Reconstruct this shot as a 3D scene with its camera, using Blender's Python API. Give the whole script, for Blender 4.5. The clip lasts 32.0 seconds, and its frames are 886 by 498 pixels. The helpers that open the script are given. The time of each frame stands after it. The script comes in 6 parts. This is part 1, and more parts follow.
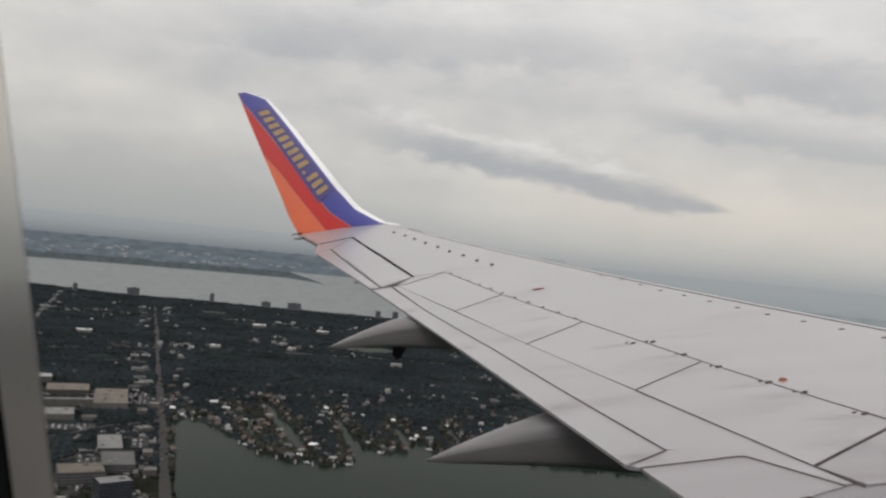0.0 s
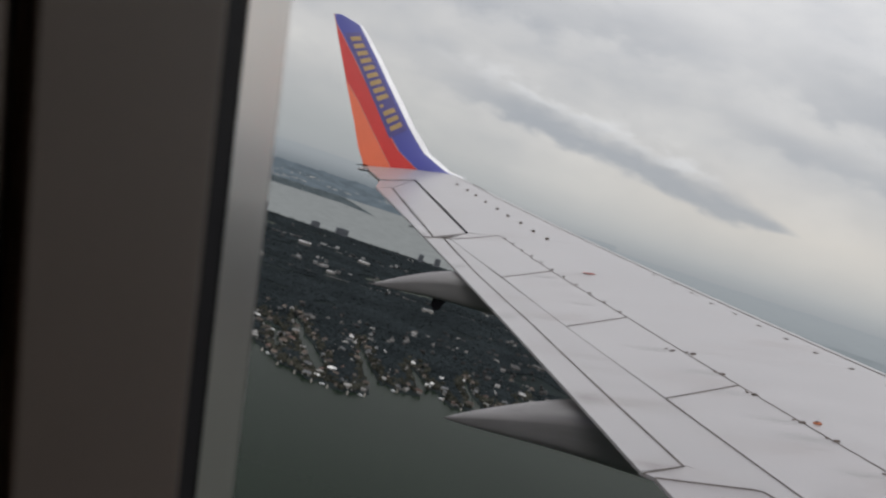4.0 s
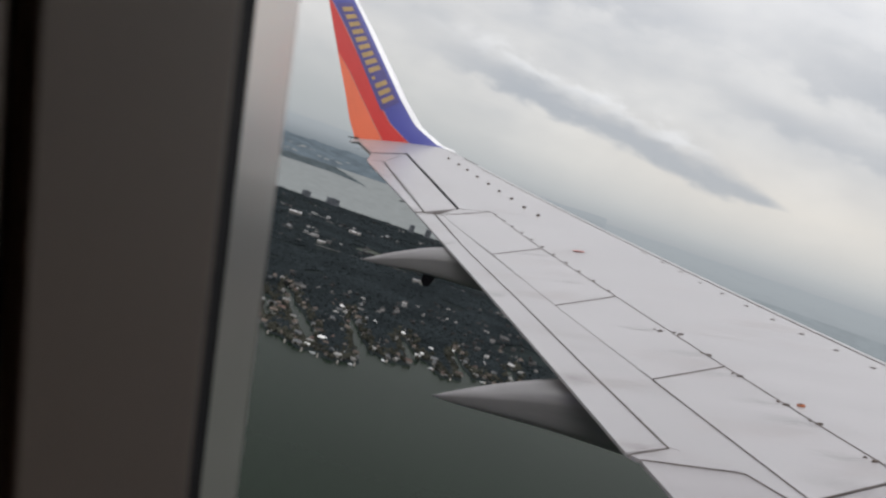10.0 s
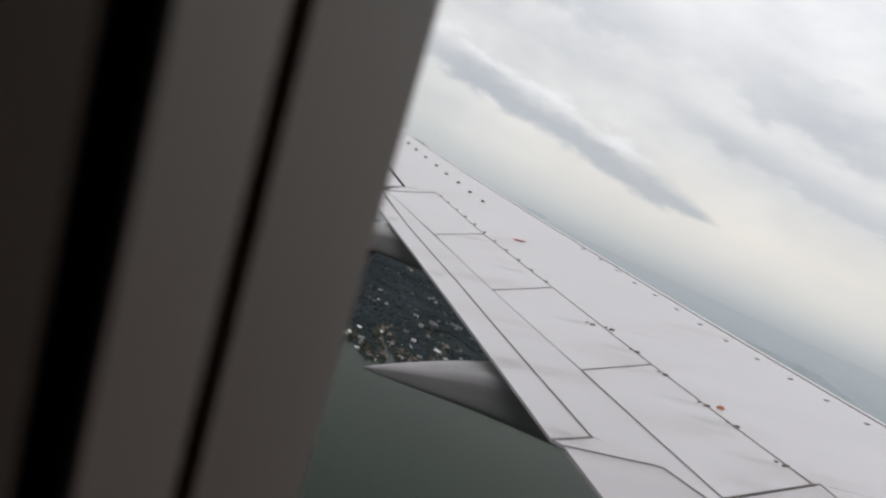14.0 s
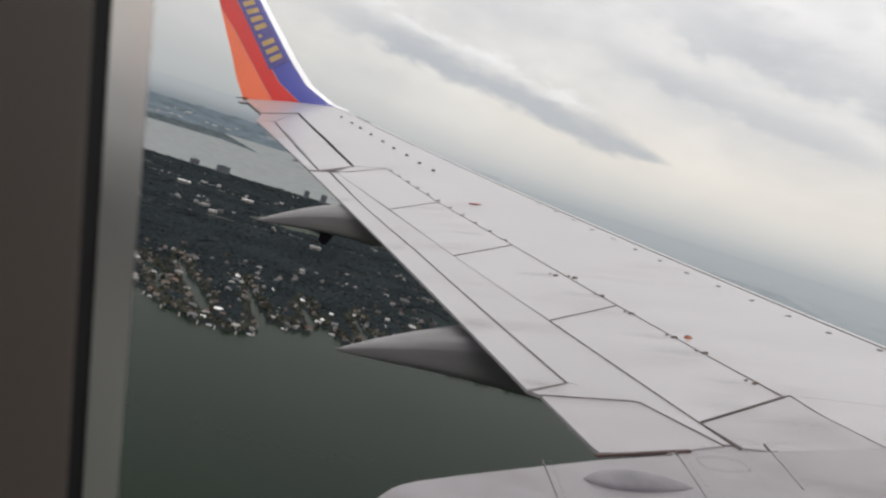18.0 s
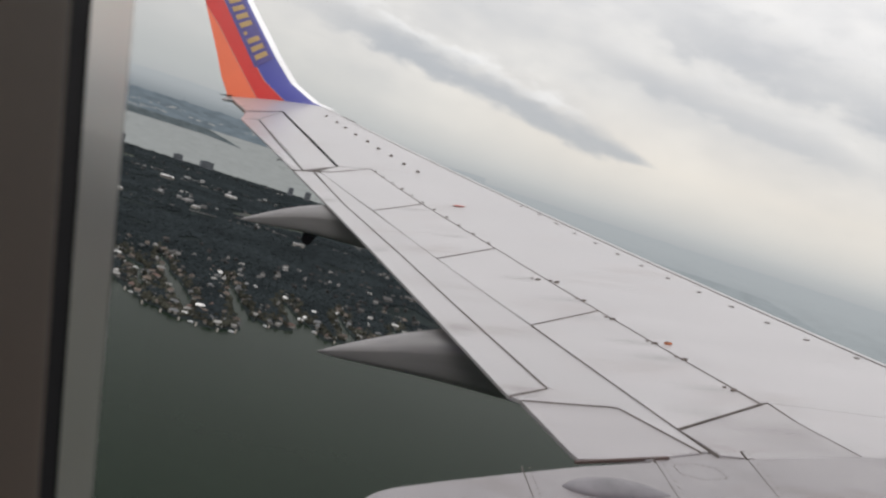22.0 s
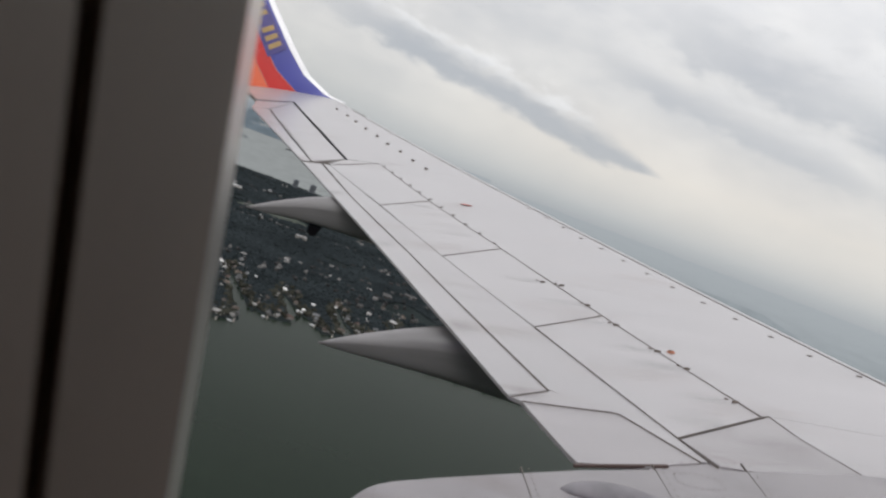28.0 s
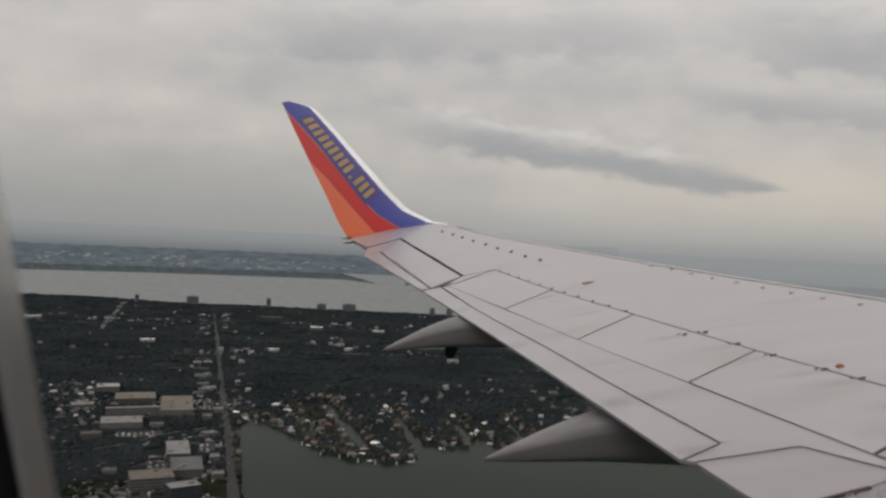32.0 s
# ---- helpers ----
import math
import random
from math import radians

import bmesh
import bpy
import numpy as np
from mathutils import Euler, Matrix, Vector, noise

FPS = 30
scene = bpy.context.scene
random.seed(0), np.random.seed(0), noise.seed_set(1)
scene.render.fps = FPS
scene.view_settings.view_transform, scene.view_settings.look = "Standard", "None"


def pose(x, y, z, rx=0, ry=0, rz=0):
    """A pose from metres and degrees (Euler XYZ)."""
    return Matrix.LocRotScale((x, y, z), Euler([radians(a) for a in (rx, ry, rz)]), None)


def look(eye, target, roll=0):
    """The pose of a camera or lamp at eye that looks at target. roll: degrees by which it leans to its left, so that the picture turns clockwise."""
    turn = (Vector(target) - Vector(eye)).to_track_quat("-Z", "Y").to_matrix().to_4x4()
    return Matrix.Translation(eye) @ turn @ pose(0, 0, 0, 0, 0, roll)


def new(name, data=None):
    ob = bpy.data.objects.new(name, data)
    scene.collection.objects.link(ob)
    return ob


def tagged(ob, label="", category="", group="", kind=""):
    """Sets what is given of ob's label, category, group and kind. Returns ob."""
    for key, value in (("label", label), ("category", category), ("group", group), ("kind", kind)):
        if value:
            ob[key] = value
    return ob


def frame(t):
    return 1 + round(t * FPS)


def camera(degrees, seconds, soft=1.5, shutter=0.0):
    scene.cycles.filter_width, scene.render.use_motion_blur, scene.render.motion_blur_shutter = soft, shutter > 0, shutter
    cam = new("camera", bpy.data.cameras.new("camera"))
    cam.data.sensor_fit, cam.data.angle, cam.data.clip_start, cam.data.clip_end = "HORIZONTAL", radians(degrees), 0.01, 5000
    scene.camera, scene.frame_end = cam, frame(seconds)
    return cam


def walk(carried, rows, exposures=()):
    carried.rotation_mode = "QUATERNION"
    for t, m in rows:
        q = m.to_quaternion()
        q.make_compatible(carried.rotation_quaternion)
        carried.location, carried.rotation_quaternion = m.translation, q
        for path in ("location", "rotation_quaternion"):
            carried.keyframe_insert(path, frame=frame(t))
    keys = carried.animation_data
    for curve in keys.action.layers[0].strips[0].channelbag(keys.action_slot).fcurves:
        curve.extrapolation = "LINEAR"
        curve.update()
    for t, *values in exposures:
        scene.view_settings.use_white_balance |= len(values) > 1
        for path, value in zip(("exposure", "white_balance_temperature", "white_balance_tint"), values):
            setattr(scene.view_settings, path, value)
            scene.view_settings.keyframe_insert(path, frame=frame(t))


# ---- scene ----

# ---------------------------------------------------------------- camera
# The aircraft flies nose up: its own axes (x nose, y port wing, z up; origin at the seat by the window)
# are carried into the world by CABIN.
ALT = 320.0
_up = Vector((0.195, 0.018, 0.98)).normalized()
_ex = (Vector((1, 0, 0)) - _up * _up.x).normalized()
CABIN = Matrix.Translation((0, 0, ALT)) @ Matrix((_ex, _up.cross(_ex), _up)).to_4x4()

cam = camera(56.85, 32.0, soft=2.45, shutter=0.4)
# a small phone lens set to the distance: the window beside it is out of focus
cam.data.dof.use_dof, cam.data.dof.focus_distance, cam.data.dof.aperture_fstop = True, 14.0, cam.data.lens / 1.7
# seconds, place in the cabin, pitch, roll, yaw in the aircraft's axes
PATH = [
    (0, 0.0905, 0.0135, -0.0382, 1.20, 5.80, 8.36),
    (0.5, 0.0968, 0.0144, -0.0115, -0.69, 3.97, 7.36),
    (1, 0.0931, 0.0224, 0.0022, -3.55, 0.80, 7.07),
    (1.5, 0.0774, 0.0334, 0.0269, -2.33, -0.63, 9.20),
    (2, 0.0764, 0.0303, 0.0236, -1.29, -2.13, 10.02),
    (2.5, 0.0537, 0.0362, 0.0155, -2.14, -4.34, 11.21),
    (4.5, 0.0267, 0.0356, 0.0041, -1.75, -7.00, 11.95),
    (5, 0.0251, 0.0348, -0.0025, -1.16, -7.27, 11.71),
    (5.5, 0.0267, 0.0427, -0.0088, -1.95, -7.60, 11.29),
    (6, 0.0203, 0.0396, -0.0222, -1.77, -8.38, 11.63),
    (6.5, 0.0146, 0.0444, 0.0026, -2.60, -8.00, 10.61),
    (7, 0.0181, 0.0371, -0.0006, -2.27, -8.90, 11.43),
    (7.5, 0.0174, 0.0347, 0.0255, -2.97, -8.57, 11.88),
    (8, 0.0175, 0.0252, 0.0257, -2.78, -9.16, 11.69),
    (8.5, 0.0561, 0.0306, 0.0761, -1.02, -6.92, 8.20),
    (9, 0.0490, 0.0249, 0.0805, -3.62, -6.88, 10.14),
    (9.5, 0.0263, 0.0063, 0.0633, -3.49, -7.86, 9.89),
    (10, 0.0249, 0.0336, 0.0682, -4.06, -7.45, 11.39),
    (10.5, 0.0220, 0.0210, 0.0287, -4.83, -7.55, 10.79),
    (11, 0.0292, 0.0374, 0.0322, -3.08, -8.59, 9.94),
    (11.5, 0.0308, 0.0375, 0.0205, -3.01, -8.74, 10.06),
    (12, 0.0235, 0.0355, 0.0337, -4.32, -9.11, 10.96),
    (12.5, 0.0173, 0.0493, 0.0180, -4.09, -9.80, 10.63),
    (13, 0.0138, 0.0421, 0.0112, -4.03, -10.61, 10.82),
    (13.5, 0.0053, 0.0610, -0.0145, -4.26, -10.62, 10.25),
    (14, -0.0142, 0.0470, 0.0048, -4.50, -13.57, 7.38),
    (14.5, 0.0161, 0.0304, -0.0225, -5.32, -10.21, 4.68),
    (16.5, 0.0213, 0.0571, -0.0118, -4.19, -4.68, 4.04),
    (17, 0.0486, 0.0324, -0.0123, -3.76, -5.22, 3.27),
    (17.5, 0.0546, 0.0447, -0.0209, -5.40, -5.13, 4.51),
    (18, 0.0317, 0.0260, -0.0164, -5.78, -5.88, 4.01),
    (18.5, 0.0215, 0.0437, -0.0264, -7.19, -6.24, 3.64),
    (19, 0.0124, 0.0673, -0.0153, -7.28, -6.29, 4.38),
    (19.5, 0.0147, 0.0381, -0.0076, -6.55, -6.88, 3.94),
    (20, 0.0380, 0.0288, -0.0078, -6.11, -6.91, 3.06),
    (20.5, 0.0291, 0.0204, -0.0071, -5.95, -6.89, 2.50),
    (21, 0.0344, 0.0329, 0.0146, -6.00, -7.07, 2.53),
    (21.5, 0.0295, 0.0212, -0.0047, -5.59, -7.35, 2.67),
    (22, 0.0348, 0.0216, 0.0160, -5.73, -6.70, 2.95),
    (22.5, 0.0243, 0.0138, 0.0017, -5.40, -7.41, 2.74),
    (23, 0.0167, 0.0380, -0.0177, -5.13, -8.31, 2.87),
    (23.5, 0.0218, 0.0238, -0.0072, -5.54, -8.16, 2.50),
    (24, 0.0321, 0.0266, 0.0013, -5.98, -7.80, 2.46),
    (24.5, 0.0156, 0.0316, -0.0020, -5.52, -8.44, 2.71),
    (25, 0.0111, 0.0297, 0.0027, -5.21, -8.63, 3.48),
    (25.5, 0.0058, 0.0330, -0.0061, -4.51, -9.20, 3.47),
    (27.5, -0.0002, 0.0373, -0.0098, -5.00, -9.05, 3.58),
    (28, 0.0043, 0.0330, -0.0064, -5.83, -9.57, 3.39),
    (28.5, 0.0066, 0.0394, -0.0229, -5.01, -9.63, 3.16),
    (29, -0.0100, 0.0219, -0.0184, -3.69, -9.31, 4.82),
    (29.5, 0.0089, -0.0285, -0.0509, -2.22, -12.20, 0.22),
    (30, 0.0382, -0.0912, -0.0148, 1.49, -11.98, -3.17),
    (30.5, 0.0363, -0.0517, -0.0717, 2.93, -8.04, -0.97),
    (31, 0.0321, 0.0246, 0.0090, 1.16, -0.96, 3.67),
    (31.5, 0.0279, -0.0004, 0.0370, 2.82, 4.51, 9.46),
    (32, 0.1449, -0.0274, 0.0030, 1.33, 8.65, 12.01),
]
# seconds, stops, kelvin, tint: the clip's camera drifts a little cooler and warmer on the way
EXPOSURES = [(0.0, 0.0, 6580, 10), (1.0, -0.1, 6540, 10), (2.5, -0.08, 6430, 10), (6.0, 0.02, 6280, 10), (9.0, 0.15, 6330, 10), (13.0, 0.3, 6280, 10), (17.0, 0.3, 6470, 10), (21.0, 0.3, 6500, 10), (25.0, 0.27, 6460, 10), (28.0, 0.25, 6360, 10), (29.0, 0.2, 6340, 10), (30.0, -0.01, 6540, 10), (31.0, -0.14, 6570, 10), (32.0, -0.25, 6740, 11)]
walk(cam, [(t, CABIN @ pose(x, y, z, 90 + p, r, w)) for t, x, y, z, p, r, w in PATH], EXPOSURES)

# ---------------------------------------------------------------- sky and sun
SUN_AZ, SUN_EL = 195.0, 37.0


def nodes_of(tree):
    return tree.nodes, tree.links


def build_world():
    w = bpy.data.worlds.new("overcast_sky")
    w.use_nodes = True
    scene.world = w
    N, L = nodes_of(w.node_tree)
    N.clear()

    def nd(kind, **kw):
        n = N.new(kind)
        for k, v in kw.items():
            n.inputs[int(k[1:])].default_value = v
        return n

    def mth(op, a, b=None, c=None, clamp=False):
        n = N.new("ShaderNodeMath")
        n.operation, n.use_clamp = op, clamp
        for i, v in enumerate((a, b, c)):
            if v is None:
                continue
            if isinstance(v, (int, float)):
                n.inputs[i].default_value = v
            else:
                L.new(v, n.inputs[i])
        return n.outputs[0]

    out = N.new("ShaderNodeOutputWorld")
    tc = N.new("ShaderNodeTexCoord")
    sep = N.new("ShaderNodeSeparateXYZ")
    L.new(tc.outputs["Generated"], sep.inputs[0])
    X, Y, Z = sep.outputs
    deg = 57.29578
    az = mth("MULTIPLY", mth("ARCTAN2", X, Y), deg)
    el = mth("MULTIPLY", mth("ARCSINE", Z), deg)
    # streaky cloud coordinates: layers lie flat and shrink towards the horizon
    comb = N.new("ShaderNodeCombineXYZ")
    L.new(mth("MULTIPLY", az, 0.075), comb.inputs[0])
    L.new(mth("MULTIPLY", el, 0.20), comb.inputs[1])
    comb.inputs[2].default_value = 3.7

    def noise_tex(vec, scale, detail, rough, dist=0.0, off=0.0):
        n = N.new("ShaderNodeTexNoise")
        n.inputs["Scale"].default_value, n.inputs["Detail"].default_value = scale, detail
        n.inputs["Roughness"].default_value, n.inputs["Distortion"].default_value = rough, dist
        if off:
            m = N.new("ShaderNodeMapping")
            m.inputs["Location"].default_value = (off, off * 0.7, 0)
            L.new(vec, m.inputs[0])
            vec = m.outputs[0]
        L.new(vec, n.inputs["Vector"])
        return n.outputs[0]

    big = noise_tex(comb.outputs[0], 0.9, 3.0, 0.5, 0.2)
    fine = noise_tex(comb.outputs[0], 2.2, 4.0, 0.52, 0.35, 4.0)

    # rounder coordinates for the lumps of single clouds
    puff = N.new("ShaderNodeCombineXYZ")
    L.new(mth("MULTIPLY", az, 0.11), puff.inputs[0])
    L.new(mth("MULTIPLY", el, 0.22), puff.inputs[1])
    lump = noise_tex(puff.outputs[0], 3.4, 4.0, 0.55, 0.25, 2.0)
    curl = noise_tex(puff.outputs[0], 1.3, 3.0, 0.5, 0.3, 6.0)

    def smooth(v, lo, hi):
        n = N.new("ShaderNodeMapRange")
        n.interpolation_type = "SMOOTHSTEP"
        L.new(v, n.inputs[0])
        n.inputs[1].default_value, n.inputs[2].default_value = lo, hi
        return n.outputs[0]

    def streak(az0, el0, az1, el1, thick, soft_end, tip, fade=1.2):
        """A long flat cloud between two directions, tapering to a tip: its body, crisp below and soft above, and its lit upper rim."""
        k = (el1 - el0) / (az1 - az0)
        mid = mth("ADD", mth("MULTIPLY", mth("SUBTRACT", az, az0), k), el0)
        wide = mth("MULTIPLY", smooth(az, az1 + 0.5, az1 - tip), thick)
        mid = mth("ADD", mid, mth("MULTIPLY", mth("MULTIPLY", mth("SUBTRACT", lump, 0.5), 2.3), wide))
        mid = mth("ADD", mid, mth("MULTIPLY", mth("MULTIPLY", mth("SUBTRACT", curl, 0.5), 2.0), wide))
        d = mth("DIVIDE", mth("SUBTRACT", el, mid), mth("ADD", wide, 0.12))
        body = mth("MULTIPLY", smooth(d, -1.25, -0.35), smooth(d, 1.7, -0.1))
        a = smooth(az, az0 - soft_end, az0 + soft_end * 0.6)
        b = smooth(az, az1 + 0.3, az1 - fade)
        rim = mth("MULTIPLY", smooth(d, 0.55, 1.25), smooth(d, 2.6, 1.3))
        ends = mth("MULTIPLY", a, b)
        return mth("MULTIPLY", body, ends), mth("MULTIPLY", mth("MULTIPLY", rim, ends), smooth(lump, 0.36, 0.62))

    main, main_rim = streak(-11.5, 7.75, 11.0, 4.75, 0.8, 7.0, 5.5, 2.0)
    veil, veil_rim = streak(-24.0, 14.0, 6.0, 14.6, 1.5, 8.0, 4.0, 12.0)
    patch, patch_rim = streak(9.0, 14.2, 34.0, 10.4, 1.7, 7.0, 4.0, 10.0)
    knot, knot_rim = streak(6.5, 10.4, 25.0, 8.0, 0.75, 5.0, 5.0, 6.0)

    def ramp(fac, stops):
        r = N.new("ShaderNodeValToRGB")
        while len(r.color_ramp.elements) < len(stops):
            r.color_ramp.elements.new(0.5)
        for e, (p, c) in zip(r.color_ramp.elements, stops):
            e.position, e.color = p, (*c, 1)
        L.new(fac, r.inputs[0])
        return r.outputs[0]

    def mix(fac, a, b, mode="MIX"):
        m = N.new("ShaderNodeMix")
        m.data_type, m.blend_type = "RGBA", mode
        for sock, v in ((m.inputs[0], fac), (m.inputs[6], a), (m.inputs[7], b)):
            if isinstance(v, tuple):
                sock.default_value = (*v, 1)
            elif isinstance(v, (int, float)):
                sock.default_value = v
            else:
                L.new(v, sock)
        return m.outputs[2]

    # height gradient of the overcast: hazy blue-grey at the horizon, warm pale band, then light grey
    elf = mth("DIVIDE", mth("ADD", el, 4.0), 34.0, clamp=True)
    grad = ramp(elf, [(0.0, (0.28, 0.305, 0.32)), (0.118, (0.345, 0.37, 0.395)), (0.16, (0.455, 0.472, 0.487)), (0.22, (0.565, 0.563, 0.56)), (0.30, (0.63, 0.62, 0.61)), (0.45, (0.66, 0.655, 0.65)), (0.70, (0.80, 0.80, 0.81)), (1.0, (0.90, 0.90, 0.93))])
    tone = ramp(mth("ADD", mth("MULTIPLY", big, 0.40), mth("ADD", mth("MULTIPLY", curl, 0.28), mth("ADD", mth("MULTIPLY", lump, 0.12), mth("MULTIPLY", fine, 0.20)))), [(0.36, (0.85, 0.865, 0.89)), (0.48, (0.98, 0.98, 0.98)), (0.62, (1.13, 1.12, 1.095))])
    low = mth("DIVIDE", mth("SUBTRACT", el, 0.5), 5.0, clamp=True)
    tone = mix(low, (1.0, 1.0, 1.0), tone)
    sky = mix(1.0, grad, tone, "MULTIPLY")
    dark = mth("ADD", mth("MULTIPLY", main, 0.74), mth("ADD", mth("MULTIPLY", veil, 0.36), mth("ADD", mth("MULTIPLY", patch, 0.44), mth("MULTIPLY", knot, 0.36))), clamp=True)
    lit = mth("ADD", mth("MULTIPLY", mth("MULTIPLY", main_rim, smooth(az, 7.0, 2.0)), 0.6), mth("ADD", mth("MULTIPLY", patch_rim, 0.2), mth("ADD", mth("MULTIPLY", knot_rim, 0.12), mth("MULTIPLY", veil_rim, 0.25))), clamp=True)
    side = mth("DIVIDE", mth("SUBTRACT", az, -9.0), 15.0, clamp=True)
    band = mth("SUBTRACT", 1.0, mth("DIVIDE", mth("ABSOLUTE", mth("SUBTRACT", el, 4.9)), 4.0), clamp=True)
    sky = mix(mth("MULTIPLY", mth("MULTIPLY", side, band), 0.62), sky, (0.76, 0.705, 0.635))
    left = mth("DIVIDE", mth("SUBTRACT", -8.0, az), 12.0, clamp=True)
    haze = mth("SUBTRACT", 1.0, mth("DIVIDE", mth("ABSOLUTE", mth("SUBTRACT", el, 2.0)), 6.0), clamp=True)
    sky = mix(mth("MULTIPLY", mth("MULTIPLY", left, haze), 0.5), sky, (0.34, 0.365, 0.38))
    sky = mix(lit, sky, (0.86, 0.86, 0.87))
    sky = mix(dark, sky, (0.355, 0.38, 0.425))
    # below the horizon the haze closes the view
    nish = N.new("ShaderNodeTexSky")
    nish.sky_type, nish.sun_disc = "NISHITA", False
    nish.sun_elevation, nish.sun_rotation = radians(SUN_EL), radians(SUN_AZ)
    sky = mix(1.0, sky, (1.02, 0.997, 0.99), "MULTIPLY")
    b1, b2 = nd("ShaderNodeBackground", _1=0.08), nd("ShaderNodeBackground", _1=1.0)
    L.new(nish.outputs[0], b1.inputs[0])
    L.new(sky, b2.inputs[0])
    ms = nd("ShaderNodeMixShader", _0=0.93)
    L.new(b1.outputs[0], ms.inputs[1])
    L.new(b2.outputs[0], ms.inputs[2])
    L.new(ms.outputs[0], out.inputs[0])


build_world()
sun = new("sun", bpy.data.lights.new("sun", "SUN"))
sun.data.energy, sun.data.angle, sun.data.color = 0.8, radians(25), (1.0, 0.97, 0.93)
_a, _e = radians(SUN_AZ), radians(SUN_EL)
sun.matrix_world = look((0, 0, 0), (-math.sin(_a) * math.cos(_e), -math.cos(_a) * math.cos(_e), -math.sin(_e)))


# ---------------------------------------------------------------- materials
def material(name, color, rough=0.5, metal=0.0, spec=0.5, var=0.15, scale=6.0, fine=60.0, bump=0.0, streak=None, island=0.0, per_object=0.0, emit=0.0, coat=0.0, sparse=0.0, coat_rough=0.22, stain=0.0):
    """A procedural surface: base colour with two scales of variation, roughness variation and fine relief."""
    m = bpy.data.materials.new(name)
    m.use_nodes = True
    N, L = nodes_of(m.node_tree)
    b = N["Principled BSDF"]
    b.inputs["Roughness"].default_value, b.inputs["Metallic"].default_value = rough, metal
    b.inputs["Specular IOR Level"].default_value, b.inputs["Coat Weight"].default_value = spec, coat
    b.inputs["Coat Roughness"].default_value, b.inputs["Coat IOR"].default_value = coat_rough, 1.75 if coat > 0.9 else 1.5
    tc = N.new("ShaderNodeTexCoord")
    mp = N.new("ShaderNodeMapping")
    L.new(tc.outputs["Object"], mp.inputs[0])
    if streak:
        mp.inputs["Scale"].default_value = streak
    a, f = N.new("ShaderNodeTexNoise"), N.new("ShaderNodeTexNoise")
    a.inputs["Scale"].default_value, a.inputs["Detail"].default_value = scale, 5.0
    f.inputs["Scale"].default_value, f.inputs["Detail"].default_value = fine, 3.0
    for n in (a, f):
        L.new(mp.outputs[0], n.inputs["Vector"])
    s = N.new("ShaderNodeMath")
    s.operation = "MULTIPLY_ADD"
    L.new(a.outputs[0], s.inputs[0])
    s.inputs[1].default_value = 0.7
    t = N.new("ShaderNodeMath")
    t.operation = "MULTIPLY"
    L.new(f.outputs[0], t.inputs[0])
    t.inputs[1].default_value = 0.3
    L.new(t.outputs[0], s.inputs[2])
    r = N.new("ShaderNodeValToRGB")
    lo = tuple(max(0.0, c * (1 - var)) for c in color)
    hi = tuple(min(1.0, c * (1 + var)) for c in color)
    r.color_ramp.elements[0].position, r.color_ramp.elements[1].position = 0.32, 0.68
    r.color_ramp.elements[0].color, r.color_ramp.elements[1].color = (*lo, 1), (*hi, 1)
    L.new(s.outputs[0], r.inputs[0])
    col = r.outputs[0]
    if island or per_object:
        if island:
            g = N.new("ShaderNodeNewGeometry").outputs["Random Per Island"]
        else:
            g = N.new("ShaderNodeObjectInfo").outputs["Random"]
        k = island or per_object
        h = N.new("ShaderNodeHueSaturation")
        mr = N.new("ShaderNodeMapRange")
        if sparse:
            pw = N.new("ShaderNodeMath")
            pw.operation = "POWER"
            L.new(g, pw.inputs[0])
            pw.inputs[1].default_value = sparse
            g = pw.outputs[0]
        L.new(g, mr.inputs[0])
        mr.inputs[3].default_value, mr.inputs[4].default_value = 1 - min(k, 0.9), 1 + k
        L.new(mr.outputs[0], h.inputs["Value"])
        L.new(col, h.inputs["Color"])
        col = h.outputs[0]
    if stain:
        # grime in blotches drawn out along the airflow, and finer specks in it
        sm = N.new("ShaderNodeMapping")
        sm.inputs["Scale"].default_value = (0.55, 1.5, 1.0)
        L.new(tc.outputs["Object"], sm.inputs[0])
        g1, g2 = N.new("ShaderNodeTexNoise"), N.new("ShaderNodeTexNoise")
        g1.inputs["Scale"].default_value, g1.inputs["Detail"].default_value, g1.inputs["Roughness"].default_value = 1.7, 6.0, 0.62
        g2.inputs["Scale"].default_value, g2.inputs["Detail"].default_value = 26.0, 3.0
        for n in (g1, g2):
            L.new(sm.outputs[0], n.inputs["Vector"])
        q = N.new("ShaderNodeMapRange")
        q.interpolation_type = "SMOOTHSTEP"
        q.inputs[1].default_value, q.inputs[2].default_value, q.inputs[4].default_value = 0.50, 0.74, stain
        L.new(g1.outputs[0], q.inputs[0])
        q2 = N.new("ShaderNodeMath")
        q2.operation = "MULTIPLY"
        L.new(q.outputs[0], q2.inputs[0])
        q3 = N.new("ShaderNodeMapRange")
        q3.inputs[1].default_value, q3.inputs[2].default_value, q3.inputs[3].default_value = 0.3, 0.65, 0.55
        L.new(g2.outputs[0], q3.inputs[0])
        L.new(q3.outputs[0], q2.inputs[1])
        mx = N.new("ShaderNodeMix")
        mx.data_type = "RGBA"
        L.new(q2.outputs[0], mx.inputs[0])
        L.new(col, mx.inputs[6])
        mx.inputs[7].default_value = (color[0] * 0.62, color[1] * 0.53, color[2] * 0.50, 1)
        col = mx.outputs[2]
    L.new(col, b.inputs["Base Color"])
    if bump:
        bp = N.new("ShaderNodeBump")
        bp.inputs["Strength"].default_value, bp.inputs["Distance"].default_value = bump, 0.01
        L.new(f.outputs[0], bp.inputs["Height"])
        L.new(bp.outputs[0], b.inputs["Normal"])
